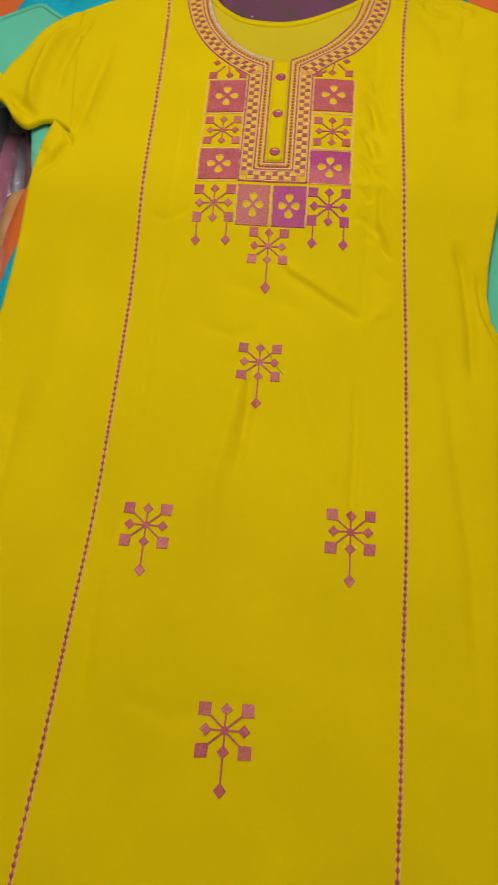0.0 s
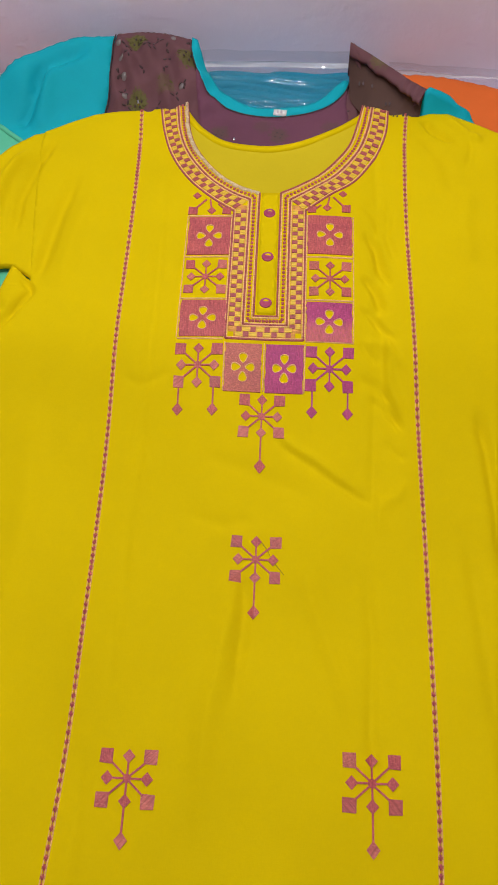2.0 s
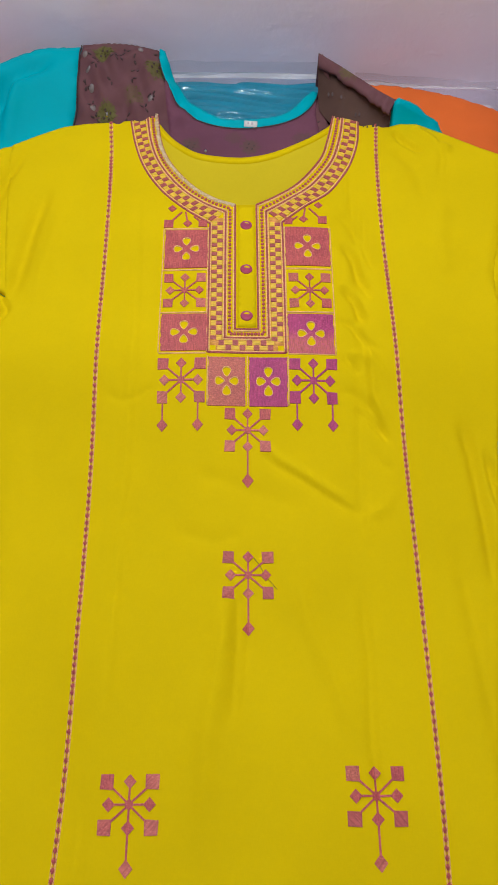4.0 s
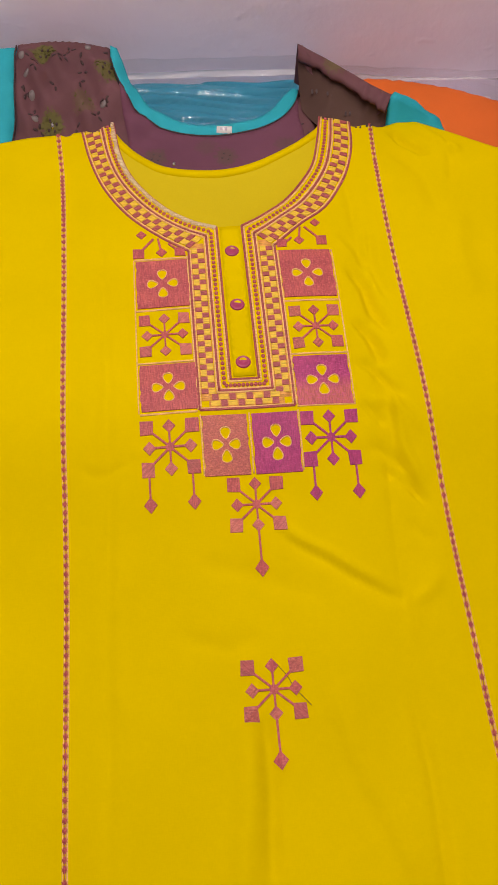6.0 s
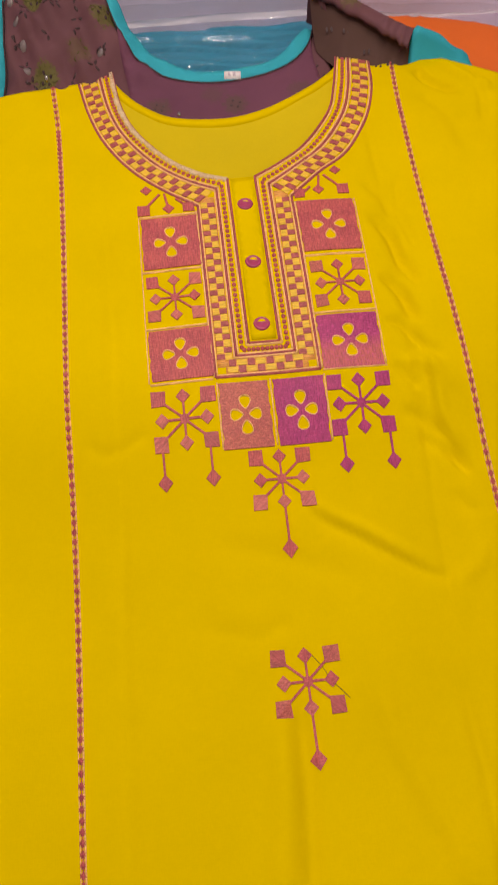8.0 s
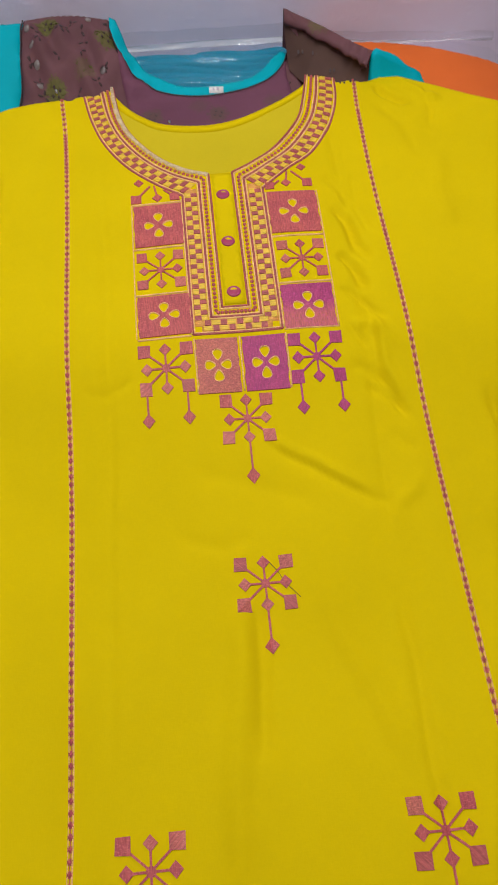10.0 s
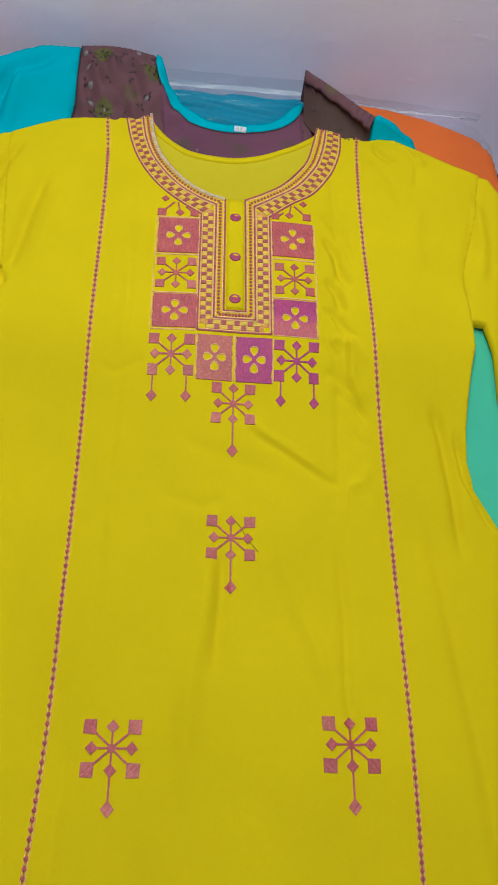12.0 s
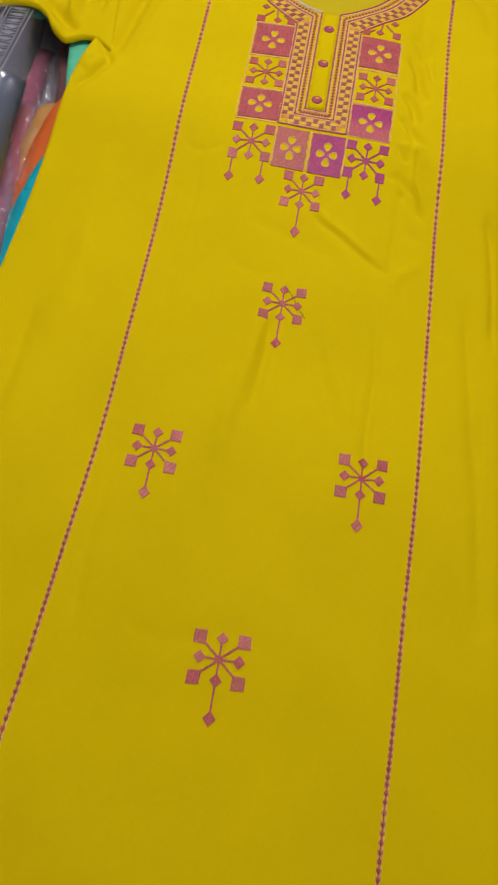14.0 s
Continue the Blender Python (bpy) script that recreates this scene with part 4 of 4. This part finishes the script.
inner_fold = part("fold_inside", bm, PURPLE_SHADED, teal, "brownish plum cotton inside the fold, its shade put into the colour")
for k, f in ((6, 0.35), (9, 0.75), (13, 0.25), (16, 0.8), (20, 0.45), (24, 0.8), (30, 0.6)):
    top = OUTER[k] + (INNER[k] - OUTER[k]) * 0.62 + np.array((0, 0, -0.0085))
    q = top + (FOOT[k] - top) * f + np.array((0, 0, -0.006 * math.sin(math.pi * f)))
    down = (FOOT[k] - top) / np.linalg.norm(FOOT[k] - top)
    bm = bmesh.new()
    for sgn in (-1, 1):
        c = q + np.array((sgn * 0.0022, 0, 0.0))
        ring = []
        for i in range(8):
            t = 2 * math.pi * i / 8
            w = c + np.array((0.0012 * math.cos(t), 0, 0)) + down * 0.0026 * math.sin(t) + np.array((0, -0.0006, 0.0012))
            ring.append(bm.verts.new((w[0] + KX, w[1], w[2])))
        bm.faces.new(ring)
    part("eyelet", bm, DARK, inner_fold, "dark stitched eyelets")
lining = TNI[6:-6] + [(0.084, 0.995), (0.088, 0.955), (0.06, 0.90), (-0.06, 0.90), (-0.085, 0.95), (-0.092, 1.0)]
part("back_lining", cloth(lining, lambda x, y: teal_z(x, y) + 0.0009, 0.0045, 0.001, 0), PURPLE_IN, teal, "violet inside of the back yoke")
part("yoke_piping", drape(strip(curve(SEAM_T, 5)[1:], 0.0010), teal_z, 0.0010), DARK, teal, "dark piping")
part("sleeve", cloth(SEAM_T + [(-0.24, 0.88), (-0.30, 0.87), (-0.37, 0.875), (-0.385, 0.89), (-0.36, 0.945), (-0.333, 0.99), (-0.303, 1.028), (-0.268, 1.052), (-0.237, 1.066)], teal_z, 0.006, 0.03, 0.006, 0.012), TEAL, teal)
part("sleeve", cloth([(0.155, 0.90), (0.158, 0.945), (0.165, 0.975), (0.174, 0.990), (0.181, 0.999), (0.196, 0.996), (0.212, 0.991), (0.235, 0.976), (0.258, 0.958), (0.280, 0.936), (0.305, 0.90), (0.34, 0.85), (0.32, 0.80), (0.22, 0.84)], teal_z, 0.006, 0.02, 0.003, 0.008), TEAL, teal)
body_t = [(-0.205, 0.90), (0.155, 0.90), (0.20, 0.84), (0.23, 0.70), (0.262, 0.60), (0.29, 0.49), (0.33, 0.35), (0.37, 0.10), (0.39, -0.35), (-0.40, -0.35), (-0.37, 0.10), (-0.347, 0.35), (-0.322, 0.47), (-0.309, 0.525), (-0.298, 0.575), (-0.28, 0.62), (-0.255, 0.70), (-0.24, 0.85)]
part("body_panel", cloth(body_t, lambda x, y: heap(x, y) - 0.019, 0.012, 0.008, 0.002, 0.01), TEAL, teal)
part("size_label", drape([[(-0.001, 0.9735), (0.014, 0.972), (0.0145, 0.978), (-0.0005, 0.9795)]], teal_z, 0.0026), WHITE, teal, "small white woven size label")
part("size_label_print", drape([[(0.003, 0.9747), (0.005, 0.9745), (0.005, 0.9772), (0.003, 0.9774)], [(0.007, 0.9742), (0.0095, 0.974), (0.0095, 0.977), (0.007, 0.9772)]], teal_z, 0.0032), PALE, teal)

for fx, fy, much in FLOWERS + FAINT:
    polys = []
    for k in range(int(36 * much)):
        a, r = rnd.uniform(0, 6.28), 0.0105 * math.sqrt(rnd.random())
        r *= 0.82 + 0.25 * abs(math.cos(2 * a))
        sx, sy, b = fx + r * math.cos(a), fy + r * math.sin(a), a + rnd.uniform(-0.5, 0.5)
        q = rnd.uniform(0.0006, 0.0015)
        polys += line((sx - q * math.cos(b), sy - q * math.sin(b)), (sx + q * math.cos(b), sy + q * math.sin(b)), rnd.uniform(0.0004, 0.0007))
    fl = part("flower", drape(polys, teal_z, 0.0003, 0.0003), LEAF if (fx, fy, much) in FLOWERS else LEAF_DULL, teal, "olive green stitched flower", smooth=False)
    if much > 0.6:
        holes = [disc(fx + 0.0042 * math.cos(a), fy + 0.0042 * math.sin(a), 0.0012, 8) for a in (0.3, 2.0, 3.6, 5.2)]
        part("eyelet", drape(holes, teal_z, 0.0006, 0.0003), DARK, fl, "dark eyelets")
for fx, fy in ((-0.160, 0.984), (-0.045, 0.936)):
    part("sequin", drape([disc(fx, fy, 0.0015, 10)], teal_z, 0.0020, 0.0006), SEQUIN, teal, "silver sequin")
eyelets = []
for k in range(120):
    ex, ey = rnd.uniform(-0.19, 0.15), rnd.uniform(0.93, 1.06)
    if not inside(np.array(yoke), np.array([[ex, ey]]))[0]:
        continue
    if any(math.hypot(ex - a, ey - b) < 0.012 for a, b, c in FLOWERS):
        continue
    a = rnd.uniform(0, 6.28)
    for j in range(2 if k % 2 else 3):
        b = a + j * 2.1
        cx, cy = ex + 0.0035 * math.cos(b), ey + 0.0035 * math.sin(b)
        eyelets.append([(cx + 0.0024 * math.cos(t) * math.cos(b) - 0.0011 * math.sin(t) * math.sin(b), cy + 0.0024 * math.cos(t) * math.sin(b) + 0.0011 * math.sin(t) * math.cos(b)) for t in [2 * math.pi * i / 8 for i in range(8)]])
tagged(part("eyelet_work", drape(eyelets, teal_z, 0.0001, 0.0004), DARK, teal, "dark stitched eyelets"), kind="stuff")
for ex, ey in ((-0.182, 1.030), (-0.178, 1.012), (-0.122, 1.058), (-0.176, 0.990), (-0.110, 1.002), (-0.186, 1.048)):
    part("sequin", drape([disc(ex, ey, 0.0030, 14)], teal_z, 0.0008, 0.0005), SEQUIN_DULL, teal, "clear round sequin")

# ---- the mint green kurta between them ----
green = thing("mint_green_kurta", (KX, 0.7, 0.65), "plain mint green kurta under the yellow kurta", "kurta", "kurtas laid in a heap")


def green_z(x, y):
    return heap(x, y) - 0.013 + 0.0015 * np.sin(30 * x + 12 * y)


part("body_panel", cloth([(-0.22, 0.80), (0.20, 0.80), (0.27, 0.78), (0.295, 0.70), (0.293, 0.62), (0.285, 0.55), (0.282, 0.48), (0.27, 0.40), (-0.25, 0.40), (-0.262, 0.55), (-0.278, 0.645), (-0.288, 0.69), (-0.2965, 0.74), (-0.30, 0.82)], green_z, 0.008, 0.005, 0.001, 0.006), GREEN, green)
gs = [(-0.262, 0.905), (-0.286, 0.923), (-0.305, 0.938), (-0.322, 0.950), (-0.345, 0.940), (-0.387, 0.917), (-0.415, 0.895), (-0.47, 0.86), (-0.47, 0.80), (-0.345, 0.785), (-0.28, 0.80)]


def green_sleeve_z(x, y):
    """Over the teal sleeve and under the yellow one."""
    z = np.maximum(green_z(x, y) + 0.002, teal_z(x, y) + 0.0035)
    pts = np.stack([x, y], 1)
    covered = inside(SLEEVE_L, pts) | inside(front, pts)
    return np.where(covered, np.minimum(z, yellow_z(x, y) - 0.006), z)


part("sleeve", cloth(gs, green_sleeve_z, 0.006, 0.012, 0.002, 0.008), GREEN, green)
part("sleeve_hem", drape(strip(curve([(-0.284, 0.9195), (-0.304, 0.934), (-0.322, 0.9455), (-0.345, 0.9355), (-0.387, 0.9125)], 6), 0.005), green_sleeve_z, 0.0006, 0.0009), GREEN, green)

# ---- the orange kurta at the bottom of the heap ----
orange = thing("orange_kurta", (KX, 0.7, 0.64), "orange kurta below the teal one, its sleeves spread", "kurta", "kurtas laid in a heap")


def orange_z(x, y):
    r = smooth01((x - 0.1) / 0.08)
    return heap(x, y) - 0.024 + r * (0.007 * smooth01((y - 0.93) / 0.06)) + 0.003 * np.sin(30 * x + 25 * y)


part("sleeve", cloth([(0.10, 0.90), (0.13, 1.085), (0.165, 1.078), (0.198, 1.072), (0.262, 1.056), (0.300, 1.040), (0.324, 1.026), (0.338, 0.998), (0.340, 0.94), (0.40, 0.82), (0.30, 0.78)], orange_z, 0.007, 0.03, 0.006, 0.012), ORANGE, orange)
part("sleeve", cloth([(-0.20, 1.045), (-0.20, 0.92), (-0.36, 0.905), (-0.50, 0.905), (-0.54, 0.97), (-0.46, 1.025), (-0.38, 1.055), (-0.31, 1.068)], orange_z, 0.007, 0.03, 0.006, 0.012), ORANGE, orange)
part("body_panel", cloth([(-0.25, 0.90), (0.25, 0.90), (0.27, 0.60), (0.29, 0.40), (-0.31, 0.40), (-0.315, 0.51), (-0.316, 0.55), (-0.311, 0.60), (-0.298, 0.65), (-0.27, 0.72)], lambda x, y: heap(x, y) - 0.024, 0.012, 0.01, 0.002, 0.01), ORANGE, orange)

tan = thing("tan_kurta", (KX, 0.6, 0.64), "tan cotton kurta at the bottom of the heap", "kurta", "kurtas laid in a heap")
part("body_panel", cloth([(-0.314, 0.665), (-0.327, 0.60), (-0.320, 0.52), (-0.30, 0.45), (0.34, 0.35), (0.42, 0.45), (0.43, 0.62), (0.34, 0.70), (-0.25, 0.69), (-0.29, 0.675)], lambda x, y: heap(x, y) - 0.033 + 0.002 * np.sin(50 * x), 0.012, 0.012, 0.003, 0.01), TAN, tan)
brown = thing("dark_brown_kurta", (KX, 0.75, 0.64), "dark brown cotton kurta deep in the heap", "kurta", "kurtas laid in a heap")
part("body_panel", cloth([(-0.332, 0.86), (-0.320, 0.78), (-0.304, 0.70), (-0.294, 0.62), (-0.20, 0.60), (-0.20, 0.86)], lambda x, y: heap(x, y) - 0.038 + 0.004 * np.sin(60 * x + 20 * y), 0.008, 0.03, 0.004, 0.01), TAUPE, brown)

# ---- parcels of folded clothes in clear bags ----


def pillow(x0, x1, y0, y1, z0, z1, turn=0.0, seed=0, wrinkle=0.003, n=26, power=5.0):
    """A soft folded slab: rounded edges, an uneven top."""
    bm = bmesh.new()
    cx, cy = (x0 + x1) / 2, (y0 + y1) / 2
    bmesh.ops.create_grid(bm, x_segments=n, y_segments=n, size=1)
    low = bmesh.ops.duplicate(bm, geom=list(bm.verts) + list(bm.edges) + list(bm.faces))
    lows = {q for q in low["geom"] if isinstance(q, bmesh.types.BMVert)}
    bmesh.ops.reverse_faces(bm, faces=[q for q in low["geom"] if isinstance(q, bmesh.types.BMFace)])
    c, s = math.cos(radians(turn)), math.sin(radians(turn))
    for q in bm.verts:
        u, v = q.co.x, q.co.y
        f = max(0.0, 1 - abs(u) ** power) ** 0.35 * max(0.0, 1 - abs(v) ** power) ** 0.35
        w = noise.noise((u * 4 + seed, v * 4, seed * 1.7)) * wrinkle * 2 + noise.noise((u * 11 + seed, v * 11, seed)) * wrinkle
        mid_z = (z0 + z1) / 2
        z = z0 + (mid_z - z0) * (1 - f) if q in lows else mid_z + (z1 - mid_z) * f + w * f
        x, y = u * (x1 - x0) / 2, v * (y1 - y0) / 2
        q.co = (cx + c * x - s * y, cy + s * x + c * y, z)
    bmesh.ops.remove_doubles(bm, verts=bm.verts, dist=1e-5)
    return bm


def parcel(base, folds, bag, label, film_mat=FILM):
    """Folded clothes, given as slabs, in one clear bag."""
    ob = thing("clothes_parcel", base, label, "parcel", "bagged clothes parcels")
    for name, spec, mat in folds:
        part(name, pillow(*spec), mat, ob)
    b = part("plastic_bag", pillow(*bag), film_mat, ob, "crinkled clear plastic bag")
    b.visible_shadow = False
    return ob


# under the chest, hidden by the clothes
parcel((KX, 0.8, 0.64), [("folded_cloth", (-0.28, 0.16, 0.60, 0.92, 0.638, 0.70, 0, 1), GREY)], (-0.285, 0.165, 0.595, 0.925, 0.636, 0.706, 0, 2, 0.002), "bagged folded clothes that prop up the heap")


def ridged(x, y, base, lines, amp=0.0055, w=0.0065):
    """A film's height with sharp folds along the given lines."""
    z = base + 0.0012 * np.sin(70 * x + 31 * y) * np.sin(90 * y)
    for pts in lines:
        d, s = dist_line(x, y, pts)
        z = z + amp * smooth01(np.minimum(s, 1 - s) / 0.2) * np.exp(-(d / w) ** 2)
    return z


# blue parcel behind the collar, against the wall
blue = thing("clothes_parcel", (KX, 1.02, 0.64), "blue-green folded cloth in a clear plastic bag by the wall", "parcel", "bagged clothes parcels")
part("folded_cloth", pillow(-0.19, 0.06, 0.93, 1.08, 0.638, 0.718, 0, 3, 0.002), BLUE, blue)
part("folded_cloth", cloth([(-0.14, 0.94), (0.13, 0.94), (0.13, 1.094), (-0.14, 1.094)], lambda x, y: 0.730 - 0.0075 * (0.5 + 0.5 * np.sin(480 * y + 5 * np.sin(9 * x) + 2.5 * np.sin(31 * x))) ** 6 + 0.0012 * np.sin(90 * x + 300 * y), 0.0024, 0.03, 0.004, 0.008), BLUE, blue)
FOLDS = [[(-0.092, 1.050), (-0.07, 1.052), (-0.05, 1.060), (-0.040, 1.066)], [(-0.085, 1.038), (-0.06, 1.034), (-0.032, 1.022), (0.0, 1.024), (0.035, 1.030), (0.052, 1.044), (0.060, 1.058)], [(-0.11, 1.076), (-0.05, 1.072), (0.01, 1.066), (0.075, 1.064)], [(-0.034, 1.060), (-0.031, 1.042), (-0.030, 1.024)]]
fb = part("plastic_bag", cloth([(-0.15, 0.93), (0.14, 0.93), (0.14, 1.096), (-0.15, 1.096)], lambda x, y: ridged(x, y, 0.7330 + 0.0 * x, FOLDS), 0.0022, 0.02, 0.002, 0.004), FILM, blue, "clear plastic bag with sharp folds")
fb.visible_shadow = False


def wall_flap(x0, x1, za, zb, seed, owner, mat=None):
    """The bag's loose mouth, standing up against the wall."""
    bm = bmesh.new()
    n, rows = 60, 8
    grid = []
    for i in range(n + 1):
        u = i / n
        x = x0 + (x1 - x0) * u
        top = zb + 0.003 * noise.noise((u * 6, seed, 0)) - 0.014 * u * (seed > 2)
        col = []
        for j in range(rows + 1):
            v = j / rows
            z = za + (top - za) * v
            y = 1.0970 - 0.003 * (1 - v) ** 2 + 0.0012 * noise.noise((u * 9 + seed, v * 2, seed))
            col.append(bm.verts.new((x + KX, min(y, 1.0985), z)))
        grid.append(col)
    for i in range(n):
        for j in range(rows):
            bm.faces.new((grid[i][j], grid[i + 1][j], grid[i + 1][j + 1], grid[i][j + 1]))
    ob = part("bag_mouth", bm, mat or FILM_MOUTH, owner, "loose clear mouth of the bag")
    ob.visible_shadow = False
    return ob


wall_flap(-0.20, 0.10, 0.7405, 0.754, 1.0, blue)
wall_flap(-0.20, 0.10, 0.733, 0.7395, 1.5, blue, FILM_SEAM)
# parcel behind the orange kurta
dark = thing("clothes_parcel", (0.2, 1.03, 0.64), "pale folded cloth in a crinkled clear plastic bag by the wall", "parcel", "bagged clothes parcels")
part("folded_cloth", pillow(0.09, 0.27, 0.90, 1.094, 0.638, 0.712, 0, 6, 0.002, 26, 9.0), PALE, dark)
CRINK = [[(0.16 + 0.024 * k, 1.078 - 0.006 * k), (0.172 + 0.024 * k, 1.068 - 0.006 * k), (0.180 + 0.024 * k, 1.050 - 0.005 * k)] for k in range(8)] + [[(0.15, 1.066), (0.20, 1.060), (0.26, 1.050), (0.34, 1.030)]]
fb = part("plastic_bag", cloth([(0.13, 0.95), (0.345, 0.95), (0.348, 1.040), (0.335, 1.075), (0.29, 1.094), (0.13, 1.096)], lambda x, y: ridged(x, y, 0.722 + 0.0 * x, CRINK, 0.006, 0.006), 0.0022, 0.02, 0.002, 0.004), FILM, dark, "crinkled clear plastic bag")
fb.visible_shadow = False
part("printed_label", drape([[(0.288, 1.048), (0.304, 1.043), (0.302, 1.036), (0.287, 1.041)]], lambda x, y: 0.7275 + 0 * x), BLACK, dark)
wall_flap(0.14, 0.345, 0.7225, 0.741, 4.0, dark)
wall_flap(0.15, 0.345, 0.7215, 0.7300, 5.0, dark, FILM_SEAM)
# dark parcel past the orange sleeve
parcel((0.40, 0.98, 0.64), [("folded_cloth", (0.265, 0.50, 0.86, 1.03, 0.638, 0.70, 2, 16), BROWN)], (0.26, 0.51, 0.855, 1.04, 0.636, 0.706, 2, 17, 0.003), "dark brown folded cloth in a clear bag")

# parcels beside the heap
slate = parcel((-0.50, 0.68, 0.64), [("folded_cloth", (-0.61, -0.404, 0.43, 0.84, 0.638, 0.736, 5, 8, 0.003), SLATE), ("folded_cloth", (-0.60, -0.383, 0.40, 0.672, 0.690, 0.7425, 5, 9, 0.002, 26, 9.0), NAVY)], (-0.62, -0.380, 0.42, 0.85, 0.636, 0.7495, 5, 10, 0.0040, 64, 9.0), "slate blue cloth with white embroidery in a clear bag", FILM_CRINKLE)
white = []
for off, w in ((0.0, 0.0012), (0.0045, 0.0009), (0.026, 0.0009), (0.031, 0.0014)):
    white += line((-0.383 + off, 0.660), (-0.379 + off, 0.785), w)
part("white_embroidery", drape(white, lambda x, y: 0.7440 + 0 * x, 0.0, 0.0008), SOFT_WHITE, slate, "white stitched lines")
for k in range(10):
    y = 0.668 + 0.0115 * k
    x = -0.3775 + (y - 0.655) * 0.03
    part("white_leaf", drape([[(x + 0.002, y), (x + 0.012, y - 0.003), (x + 0.020, y + 0.001), (x + 0.012, y + 0.0035)]] + line((x + 0.003, y + 0.006), (x + 0.020, y + 0.0075), 0.0012), lambda x, y: 0.7440 + 0 * x, 0.0, 0.0008), SOFT_WHITE, slate, smooth=False)
pink = thing("clothes_parcel", (-0.40, 0.64, 0.64), "dusty pink cloth rolled in a crinkled clear bag", "parcel", "bagged clothes parcels")
part("folded_cloth", pillow(-0.417, -0.383, 0.43, 0.81, 0.638, 0.692, 6, 11, 0.0008, 26, 2.5), PINK, pink)
GLINTS = []
for k in range(34):
    gy = rnd.uniform(0.48, 0.79)
    gx = -0.309 - 0.125 * (gy - 0.46) + rnd.uniform(-0.014, 0.022)
    ga, gl = rnd.uniform(0.9, 2.6), rnd.uniform(0.006, 0.016)
    GLINTS.append([(gx - gl * math.cos(ga), gy - gl * math.sin(ga)), (gx, gy), (gx + gl * math.cos(ga + 0.7), gy + gl * math.sin(ga + 0.7))])
fb = part("plastic_bag", cloth([(-0.362, 0.81), (-0.322, 0.81), (-0.312, 0.70), (-0.302, 0.60), (-0.300, 0.50), (-0.304, 0.45), (-0.330, 0.44), (-0.352, 0.58), (-0.364, 0.70)], lambda x, y: ridged(x, y, 0.697 - 0.02 * smooth01((0.52 - y) / 0.08), GLINTS, 0.0042, 0.0042), 0.0024, 0.02, 0.004, 0.008), FILM_CRINKLE, pink, "crinkled clear plastic bag")
fb.visible_shadow = False
parcel((-0.385, 0.74, 0.64), [("folded_cloth", (-0.394, -0.360, 0.655, 0.80, 0.638, 0.684, 7, 12, 0.003), GREY)], (-0.398, -0.356, 0.645, 0.82, 0.636, 0.692, 7, 18, 0.006, 40), "grey cloth in a crinkled clear bag", FILM_CRINKLE)
parcel((-0.42, 1.06, 0.64), [("folded_cloth", (-0.66, -0.33, 1.01, 1.088, 0.638, 0.722, 0, 14, 0.002), MAROON)], (-0.67, -0.32, 1.005, 1.094, 0.636, 0.730, 0, 15, 0.002), "dull red folded cloth in a clear plastic bag by the wall")
